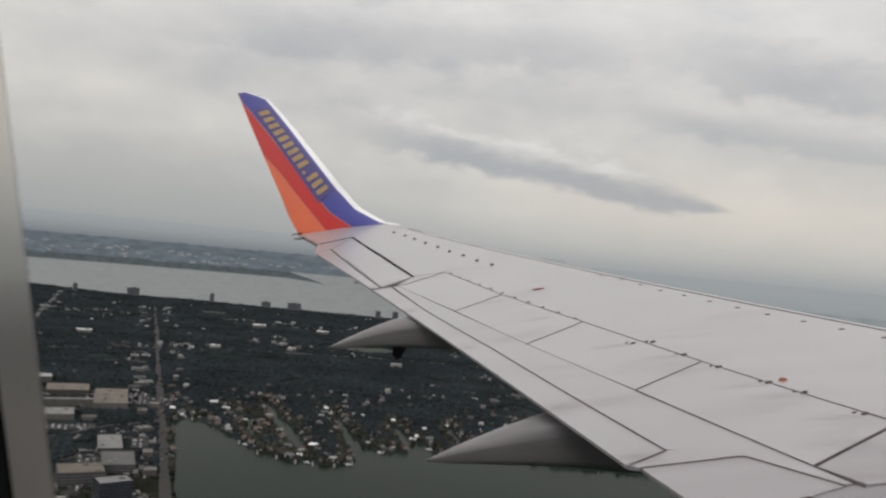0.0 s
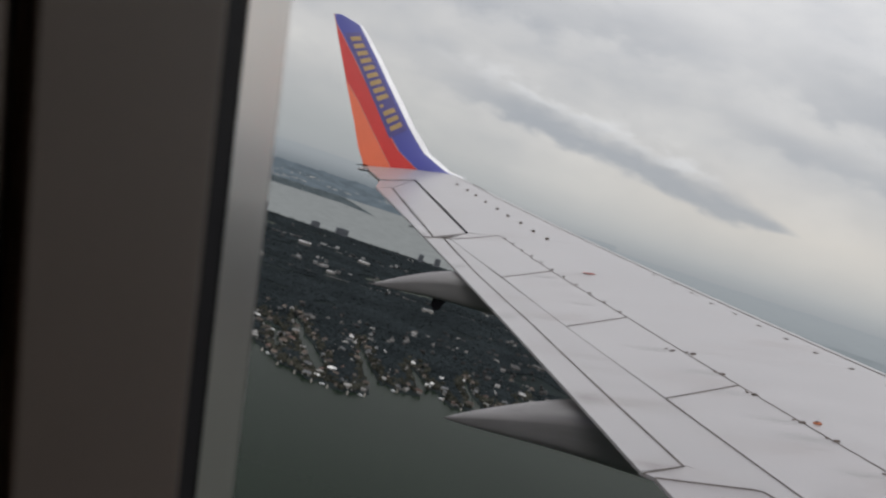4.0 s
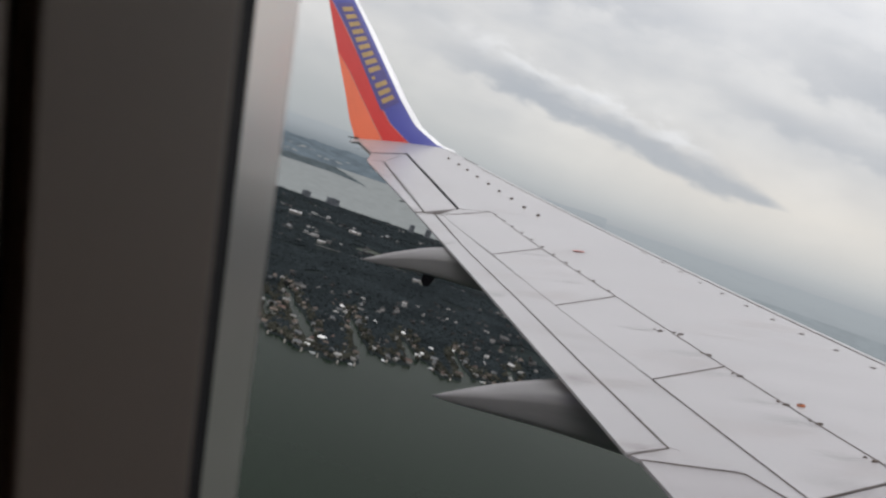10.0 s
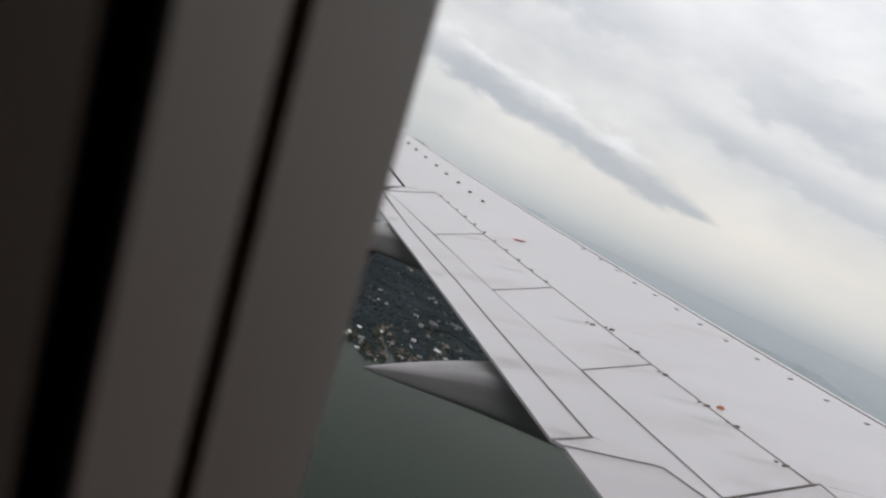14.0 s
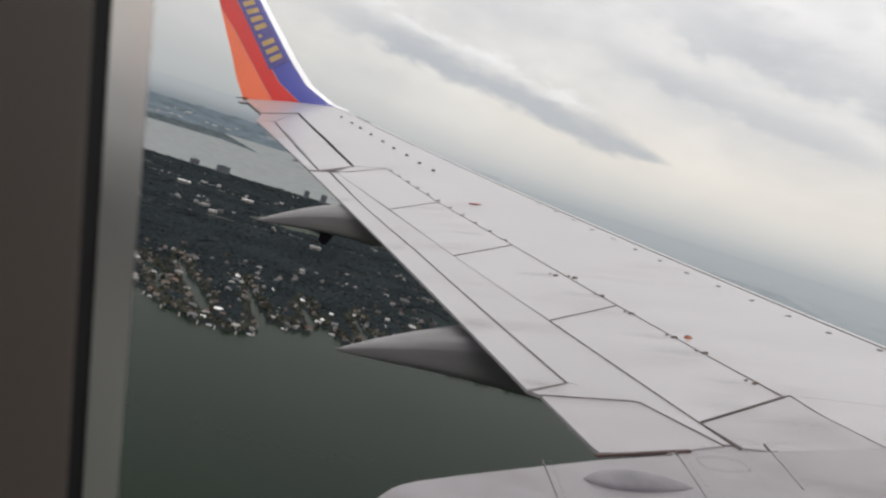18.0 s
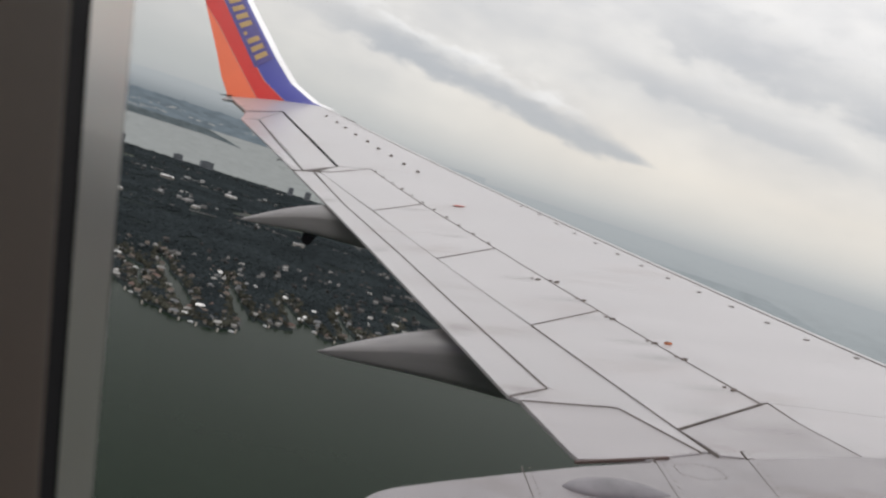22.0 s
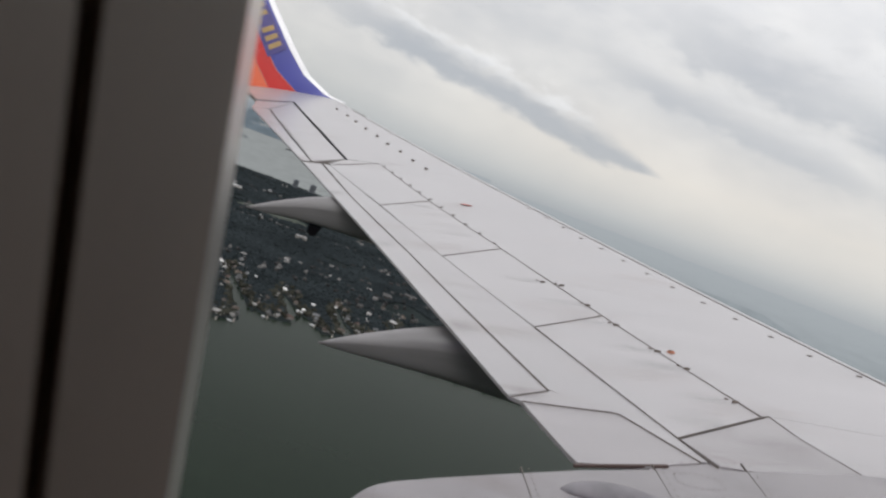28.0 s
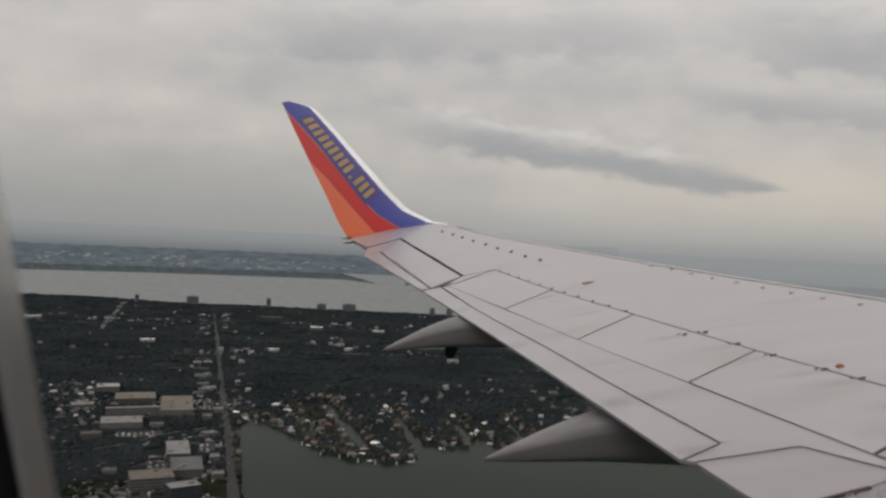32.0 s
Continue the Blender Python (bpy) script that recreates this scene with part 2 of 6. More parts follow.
    if emit:
        L.new(col, b.inputs["Emission Color"])
        b.inputs["Emission Strength"].default_value = emit
    return m


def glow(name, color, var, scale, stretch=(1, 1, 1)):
    """A far distance that glows, with the haze's light put into its colour."""
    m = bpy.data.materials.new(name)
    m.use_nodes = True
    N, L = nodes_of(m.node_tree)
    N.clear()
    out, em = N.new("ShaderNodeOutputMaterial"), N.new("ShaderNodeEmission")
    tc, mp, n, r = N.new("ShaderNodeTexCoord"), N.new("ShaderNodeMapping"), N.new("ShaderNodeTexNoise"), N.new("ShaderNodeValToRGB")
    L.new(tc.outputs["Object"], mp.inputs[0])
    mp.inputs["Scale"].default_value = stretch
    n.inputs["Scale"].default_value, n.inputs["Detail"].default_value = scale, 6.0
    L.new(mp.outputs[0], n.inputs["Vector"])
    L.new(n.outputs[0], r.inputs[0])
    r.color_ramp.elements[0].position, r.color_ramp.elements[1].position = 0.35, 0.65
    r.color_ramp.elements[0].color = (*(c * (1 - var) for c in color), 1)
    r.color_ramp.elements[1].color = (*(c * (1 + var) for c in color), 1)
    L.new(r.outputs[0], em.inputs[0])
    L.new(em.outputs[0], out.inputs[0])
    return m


# grey of the fairing joints, also used to paint the blister's shading
SHADE_JOINT_GREY = material("blister_shade_and_joint_grey", (0.22, 0.208, 0.218), 0.6, var=0.25, scale=6, fine=30)
PAINT = material("wing_grey_white_paint", (0.368, 0.348, 0.352), 0.44, var=0.10, scale=1.1, fine=9, streak=(0.5, 3.2, 1), bump=0.015, coat=1.0, coat_rough=0.36, stain=0.55)
# inboard grime, plus the fuselage's shade put into a darker base
PAINT_INNER = material("grubby_shaded_inboard_wing_paint", (0.325, 0.304, 0.308), 0.46, var=0.12, scale=1.6, fine=12, streak=(0.5, 3.2, 1), bump=0.015, coat=0.85, coat_rough=0.36, stain=0.8)
# dirty fairing paint; its lowered base also stands for shade at the root
ROOT = material("grubby_shaded_fairing_paint", (0.272, 0.254, 0.258), 0.5, var=0.14, scale=2.2, fine=14, bump=0.015, coat=0.4, stain=0.7)
PAINT_FLAP = material("flap_grey_white_paint", (0.352, 0.334, 0.338), 0.46, var=0.09, scale=1.3, fine=11, streak=(0.5, 3.2, 1), bump=0.015, coat=0.95, coat_rough=0.36, stain=0.6)
GAP = material("dark_panel_gap", (0.15, 0.131, 0.119), 0.8, var=0.3)
GREY = material("fairing_grey_paint", (0.215, 0.205, 0.205), 0.42, var=0.2, scale=2.0, fine=22, streak=(0.5, 3, 3), bump=0.03, coat=0.35)
ORANGE = material("winglet_orange_paint", (0.80, 0.165, 0.075), 0.35, var=0.06, scale=2.0)
RED = material("winglet_red_paint", (0.58, 0.026, 0.022), 0.35, var=0.08, scale=2.0)
BLUE = material("winglet_blue_paint", (0.055, 0.060, 0.33), 0.35, var=0.08, scale=2.0)
PLUM = material("winglet_plum_lettering_ground", (0.066, 0.050, 0.225), 0.4, var=0.15, scale=8.0)
GOLD = material("winglet_gold_paint", (0.42, 0.27, 0.10), 0.4, var=0.15, scale=8.0)
WHITE = material("winglet_white_paint", (0.86, 0.855, 0.87), 0.25, var=0.03, scale=2.0, coat=0.6)
STRIPE = material("winglet_pale_stripe", (0.50, 0.22, 0.17), 0.4, var=0.05)
BLACK = material("black_rubber", (0.006, 0.006, 0.007), 0.9, spec=0.05, var=0.2)
CHARCOAL = material("charcoal_plastic", (0.010, 0.010, 0.011), 0.9, spec=0.06, var=0.2)
BROWNED = material("weathered_brown_steel", (0.11, 0.085, 0.07), 0.6, metal=0.3, var=0.4, scale=30)
LIP = material("red_brown_seal", (0.085, 0.052, 0.045), 0.6, var=0.3, scale=12)
REDMARK = material("faded_red_marking", (0.60, 0.09, 0.06), 0.5, var=0.25, scale=20)
RUST = material("orange_sealant", (0.42, 0.13, 0.05), 0.6, var=0.3, scale=30)


def acrylic_rim():
    """The frosted acrylic rim of the outer pane: partly white, partly letting blurred daylight through."""
    m = bpy.data.materials.new("frosted_acrylic_rim")
    m.use_nodes = True
    N, L = nodes_of(m.node_tree)
    N.clear()
    out, mix, dif, ref, tc, n, r = (N.new(k) for k in ("ShaderNodeOutputMaterial", "ShaderNodeMixShader", "ShaderNodeBsdfTranslucent", "ShaderNodeBsdfRefraction", "ShaderNodeTexCoord", "ShaderNodeTexNoise", "ShaderNodeMapRange"))
    dif.inputs["Color"].default_value = (0.88, 0.84, 0.80, 1)
    ref.inputs["Color"].default_value = (0.97, 0.95, 0.92, 1)
    ref.inputs["Roughness"].default_value, ref.inputs["IOR"].default_value = 0.75, 1.08
    clear, both = N.new("ShaderNodeBsdfTransparent"), N.new("ShaderNodeMixShader")
    clear.inputs[0].default_value = (0.86, 0.845, 0.82, 1)
    both.inputs[0].default_value = 0.35
    L.new(ref.outputs[0], both.inputs[1])
    L.new(clear.outputs[0], both.inputs[2])
    n.inputs["Scale"].default_value, n.inputs["Detail"].default_value = 40.0, 6.0
    L.new(tc.outputs["Object"], n.inputs["Vector"])
    L.new(n.outputs[0], r.inputs[0])
    r.inputs[3].default_value, r.inputs[4].default_value = 0.86, 0.95
    L.new(r.outputs[0], mix.inputs[0])
    L.new(dif.outputs[0], mix.inputs[1])
    L.new(both.outputs[0], mix.inputs[2])
    L.new(mix.outputs[0], out.inputs[0])
    return m


def smear_material():
    """Brown-grey grime that fades out along and across its patch."""
    m = bpy.data.materials.new("soot_smear")
    m.use_nodes = True
    N, L = nodes_of(m.node_tree)
    b = N["Principled BSDF"]
    b.inputs["Base Color"].default_value, b.inputs["Roughness"].default_value = (0.16, 0.135, 0.12, 1), 0.7
    tc, sp, nz = N.new("ShaderNodeTexCoord"), N.new("ShaderNodeSeparateXYZ"), N.new("ShaderNodeTexNoise")
    L.new(tc.outputs["Generated"], sp.inputs[0])
    L.new(tc.outputs["Object"], nz.inputs["Vector"])
    nz.inputs["Scale"].default_value, nz.inputs["Detail"].default_value = 18.0, 5.0

    def mth(op, x, y):
        n = N.new("ShaderNodeMath")
        n.operation, n.use_clamp = op, True
        for i, v in enumerate((x, y)):
            if isinstance(v, float):
                n.inputs[i].default_value = v
            else:
                L.new(v, n.inputs[i])
        return n.outputs[0]

    wide = N.new("ShaderNodeMath")
    wide.operation = "MULTIPLY_ADD"
    L.new(sp.outputs[1], wide.inputs[0])
    wide.inputs[1].default_value, wide.inputs[2].default_value = 2.0, -1.0
    ab = N.new("ShaderNodeMath")
    ab.operation = "ABSOLUTE"
    L.new(wide.outputs[0], ab.inputs[0])
    side = mth("SUBTRACT", 1.0, ab.outputs[0])
    ends = mth("MULTIPLY", mth("MULTIPLY", sp.outputs[0], sp.outputs[0]), mth("MULTIPLY", mth("SUBTRACT", 1.0, sp.outputs[0]), 1.0))
    fade = mth("MULTIPLY", mth("MULTIPLY", side, side), mth("MULTIPLY", ends, nz.outputs[0]))
    grow = N.new("ShaderNodeMath")
    grow.operation, grow.use_clamp = "MULTIPLY", True
    L.new(fade, grow.inputs[0])
    grow.inputs[1].default_value = 6.0
    L.new(mth("MULTIPLY", grow.outputs[0], 0.26), b.inputs["Alpha"])
    return m


SOOT = smear_material()
PANEL = material("cabin_beige_plastic", (0.206, 0.154, 0.113), 0.55, var=0.08, scale=14, fine=900, bump=0.012)
FRAME = acrylic_rim()
CARPET = material("cabin_floor_carpet", (0.04, 0.045, 0.07), 0.95, var=0.3, scale=40)


# ---------------------------------------------------------------- mesh helpers
def mesh_ob(name, verts, faces, mat, parent=None, label="", smooth=False, matrix=None):
    me = bpy.data.meshes.new(name)
    me.from_pydata([tuple(v) for v in verts], [], faces)
    me.materials.append(mat)
    if smooth:
        me.polygons.foreach_set("use_smooth", [True] * len(me.polygons))
    me.update()
    ob = new(name, me)
    if parent is not None:
        ob.parent = parent
    elif matrix is not None:
        ob.matrix_world = matrix
    if label:
        tagged(ob, label)
    return ob


def part(name, bm, mat, parent, label="", smooth=False):
    me = bpy.data.meshes.new(name)
    bmesh.ops.recalc_face_normals(bm, faces=bm.faces)
    bm.to_mesh(me)
    bm.free()
    me.materials.append(mat)
    if smooth:
        me.polygons.foreach_set("use_smooth", [True] * len(me.polygons))
    ob = new(name, me)
    ob.parent = parent
    if label:
        tagged(ob, label)
    return ob


def thing(name, label, category, matrix=None, group="", kind=""):
    ob = new(name)
    ob.empty_display_size = 0.2
    if matrix is not None:
        ob.matrix_world = matrix
    return tagged(ob, label, category, group, kind)


def loft(rings, closed=True, caps=True):
    """A skin over rings of equally many points."""
    n, verts, faces = len(rings[0]), [v for r in rings for v in r], []
    for i in range(len(rings) - 1):
        for j in range(n if closed else n - 1):
            k = (j + 1) % n
            faces.append((i * n + j, i * n + k, (i + 1) * n + k, (i + 1) * n + j))
    if caps and closed:
        faces.append(tuple(range(n - 1, -1, -1)))
        faces.append(tuple((len(rings) - 1) * n + j for j in range(n)))
    return verts, faces


def lerp(a, b, t):
    return a + (b - a) * t


def along(xs, ys, t):
    return float(np.interp(t, xs, ys))


# ---------------------------------------------------------------- the wing's lines (aircraft axes)
def line(*pts):
    """x of a spanwise line at y, through (x, y) points."""
    pts = sorted(pts, key=lambda p: p[1])
    c = np.polyfit([p[1] for p in pts], [p[0] for p in pts], 2 if len(pts) > 2 else 1)
    return lambda y: float(np.polyval(c, y))


x_le = line((-3.19, 15.59), (-1.1, 12.48), (0.42, 9.72), (1.51, 7.87), (2.26, 6.58), (2.96, 5.5))
x_hinge = line((-1.43, 10.53), (-0.60, 8.89), (0.21, 7.39), (0.97, 5.92), (1.70, 4.53), (2.10, 3.86))
x_rear = line((-1.95, 10.04), (-1.06, 8.42), (-0.28, 6.90), (0.47, 5.48), (1.16, 4.11), (1.29, 3.85))
x_te = line((-3.87, 13.11), (-2.95, 11.35), (-2.35, 10.19), (-1.66, 8.76), (-1.06, 7.45), (-0.47, 6.05), (0.12, 4.72), (0.48, 3.96))


def z_ref(y):
    return -1.631 + 0.10322 * y + 0.00378 * y * y


def z_top(x, y):
    """The upper skin: gently cambered, falling to the trailing edge and rounding at the nose."""
    le, te = x_le(y) + 0.12, x_te(y)
    v = (le - x) / max(0.3, le - te)
    z = z_ref(y) + 0.012 - 0.10 * max(0.0, v - 0.5) - 0.10 * max(0.0, 0.28 - v) ** 1.5
    return z


def plate(name, front, rear, parent, mat, lift=0.0, thick=0.02, n=14, m=4, gap=0.006, label=""):
    """A skin panel between two spanwise curves, each a function of 0..1 that gives (x, y), with a narrow gap all round."""
    rows = []
    for i in range(n + 1):
        s = i / n
        f, r = Vector(front(s)), Vector(rear(s))
        rows.append([f.lerp(r, j / m) for j in range(m + 1)])
    # pull the rim in by the gap
    for i, row in enumerate(rows):
        d = (row[0] - row[-1]).normalized() * gap
        row[0] = row[0] - d
        row[-1] = row[-1] + d
    for j in range(m + 1):
        d = (rows[0][j] - rows[-1][j]).normalized() * gap
        rows[0][j] = rows[0][j] - d
        rows[-1][j] = rows[-1][j] + d
    verts, faces = [], []
    for row in rows:
        for p in row:
            verts.append((p.x, p.y, z_top(p.x, p.y) + lift))
    k = len(verts)
    for row in rows:
        for p in row:
            verts.append((p.x, p.y, z_top(p.x, p.y) + lift - thick))
    w = m + 1
    for i in range(n):
        for j in range(m):
            a = i * w + j
            faces.append((a, a + 1, a + w + 1, a + w))
            faces.append((k + a, k + a + w, k + a + w + 1, k + a + 1))
    rim = [j for j in range(w)] + [i * w + m for i in range(1, n + 1)] + [n * w + j for j in range(m - 1, -1, -1)] + [i * w for i in range(n - 1, 0, -1)]
    for q in range(len(rim)):
        a, b = rim[q], rim[(q + 1) % len(rim)]
        faces.append((b, a, k + a, k + b))
    bm = bmesh.new()
    vs = [bm.verts.new(v) for v in verts]
    for f in faces:
        bm.faces.new([vs[i] for i in f])
    return part(name, bm, mat, parent, label, smooth=False)


def span(fx, y0, y1):
    return lambda s: (fx(lerp(y0, y1, s)), lerp(y0, y1, s))


def seg(a, b):
    return lambda s: (lerp(a[0], b[0], s), lerp(a[1], b[1], s))


def poly(*pts):
    """A broken line through points, by length."""
    P = [Vector(p) for p in pts]
    d = [0.0]
    for a, b in zip(P, P[1:]):
        d.append(d[-1] + (b - a).length)
    return lambda s: (along(d, [p.x for p in P], s * d[-1]), along(d, [p.y for p in P], s * d[-1]))


wing = thing("aircraft_wing", "white swept airliner wing with spoilers, flaps and painted winglet", "aircraft wing", CABIN)


def wing_core():
    """The wing's body under the skin panels, from root to tip, with a rounded nose and a thin tail."""
    rings = []
    for y in np.linspace(-0.45, 15.55, 63):
        le, te = x_le(y) + 0.07, x_te(y) + 0.22
        if y < 4.4:
            te = x_te(y) + 0.55
        c = le - te
        t = 0.062 * c + 0.05
        top, bot = [], []
        for v in (0.0, 0.015, 0.05, 0.12, 0.25, 0.4, 0.55, 0.7, 0.85, 1.0):
            x = le - v * c
            zt = z_top(min(x, le - 0.10), y) - 0.03 - 0.0 * v
            nose = math.sqrt(min(1.0, v / 0.05))
            zt -= (1 - nose) * t * 0.9
            top.append((x, y, zt))
            depth = t * 2 * (math.sqrt(max(0.0, v)) * (1 - v) * 1.9) + 0.012
            bot.append((x, y, zt - depth))
        rings.append(top + bot[::-1])
    v, f = loft(rings)
    mesh_ob("wing_body", v, f, GAP, wing, "dark recess under the skin panels")
    # lower skin in grey paint, just outside the core
    rings = []
    for y in np.linspace(-0.45, 15.5, 43):
        le, te = x_le(y) + 0.06, x_te(y) + 0.24
        if y < 4.4:
            te = x_te(y) + 0.56
        c = le - te
        t = 0.062 * c + 0.05
        lo, hi = [], []
        for v in (0.02, 0.06, 0.15, 0.3, 0.5, 0.7, 0.85, 0.99):
            x = le - v * c
            z = z_top(min(x, le - 0.10), y) - 0.03 - (t * 2 * (math.sqrt(v) * (1 - v) * 1.9) + 0.012)
            lo.append((x, y, z - 0.012))
            hi.append((x, y, z - 0.004))
        rings.append(lo + hi[::-1])
    v, f = loft(rings)
    mesh_ob("lower_skin", v, f, GREY, wing, "grey painted underside", smooth=True)


wing_core()


def nose_skin():
    """The forward skin: leading edge wrapped in one piece with the upper surface up to the spoiler hinge."""
    for nm, y0, y1, mat in (("leading_edge_slat", -0.45, 15.45, PAINT), ):
        rings = []
        for y in np.linspace(y0, y1, 66):
            le = x_le(y)
            prof = []
            for dx, dz in ((-0.10, 0.0), (-0.07, -0.001), (-0.04, -0.004), (0.02, -0.018), (0.05, -0.045), (0.068, -0.085), (0.06, -0.13), (0.02, -0.17), (-0.08, -0.2)):
                x = le + dx
                prof.append((x, y, z_top(min(x, le), y) + dz))
            inner = [(p[0] - 0.01, p[1], p[2] - 0.014) for p in prof]
            rings.append(prof + inner[::-1])
        v, f = loft(rings)
        mesh_ob(nm, v, f, mat, wing, "bright leading edge", smooth=True)


nose_skin()
E1, E0 = 10.53, 4.53
# forward upper skin, in three long panels
off_le = lambda y: x_le(y) - 0.116
cuts = [(-0.4, 4.56), (4.56, 10.56), (10.56, 15.45)]
plate("upper_skin", span(off_le, *cuts[1]), span(x_hinge, *cuts[1]), wing, PAINT, n=30, m=8, gap=0.002)
plate("upper_skin", span(off_le, 10.56, 14.5), poly((x_hinge(10.56), 10.56), (-1.86, 10.53), (-3.63, 14.43)), wing, PAINT, n=20, m=8, gap=0.002)
plate("tip_skin", span(off_le, 14.5, 15.5), poly((-3.63, 14.43), (-4.23, 14.25), (-4.98, 15.6)), wing, PAINT, n=10, m=8, gap=0.004)
plate("upper_skin", span(off_le, -0.4, 4.56), span(x_hinge, -0.4, 4.56), wing, PAINT, n=20, m=8, gap=0.002)
# strip between outer spoiler and aileron
plate("fixed_panel", seg((-1.43, 10.53), (-1.86, 10.53)), seg((-1.95, 10.06), (-2.02, 10.14)), wing, PAINT, n=4, m=4, gap=0.005)

# four flight spoilers, their hinge line ahead and free edge aft
S = [(-1.43, 10.53), (-0.60, 8.89), (0.21, 7.39), (0.97, 5.92), (1.70, 4.53)]
T = [(-1.95, 10.04), (-1.06, 8.42), (-0.28, 6.90), (0.47, 5.48), (1.16, 4.11)]
for i in range(4):
    plate("spoiler", seg(S[i], S[i + 1]), seg(T[i], T[i + 1]), wing, PAINT, lift=0.002, gap=0.0025, n=8, m=3)
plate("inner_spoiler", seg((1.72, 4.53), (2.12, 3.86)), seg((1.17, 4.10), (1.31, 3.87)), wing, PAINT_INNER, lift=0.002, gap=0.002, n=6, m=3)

# the outboard flap: fore and aft segments
flap = plate("flap", span(x_rear, 10.05, 3.9), poly((-2.08, 10.15), (-1.38, 8.57), (-0.58, 6.91), (-0.03, 5.69), (0.35, 4.85), (0.52, 4.47), (0.88, 4.31), (1.22, 3.9)), wing, PAINT_FLAP, lift=-0.003, gap=0.002, n=30, m=3)
plate("aft_flap", poly((-2.10, 10.15), (-1.38, 8.57), (-0.58, 6.91), (-0.03, 5.69), (0.35, 4.85), (0.52, 4.47)), span(x_te, 10.15, 4.34), flap, PAINT_FLAP, lift=-0.005, gap=0.0025, n=30, m=3)
plate("flap_end", seg((0.535, 4.475), (0.895, 4.325)), seg((x_te(4.33), 4.33), (0.37, 4.28)), flap, PAINT_FLAP, lift=-0.0024, gap=0.0002, n=6, m=4)
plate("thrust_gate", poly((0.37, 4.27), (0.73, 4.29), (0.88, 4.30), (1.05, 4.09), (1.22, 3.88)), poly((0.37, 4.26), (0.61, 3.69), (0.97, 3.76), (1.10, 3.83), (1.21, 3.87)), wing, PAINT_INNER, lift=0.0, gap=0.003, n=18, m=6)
# aileron with its balance tab
aileron = plate("aileron", seg((-3.63, 14.43), (-1.86, 10.53)), seg((-3.78, 13.55), (-2.22, 10.16)), wing, PAINT, lift=0.0, gap=0.013, n=16, m=3)
plate("aileron_tab", seg((-3.80, 13.55), (-2.23, 10.15)), span(x_te, 13.5, 10.17), aileron, PAINT, lift=-0.003, gap=0.003, n=16, m=2)
plate("aileron_tip", seg((-3.64, 14.42), (-3.79, 13.57)), seg((-4.22, 14.22), (x_te(13.5), 13.5)), aileron, PAINT, lift=0.0, gap=0.003, n=6, m=3)


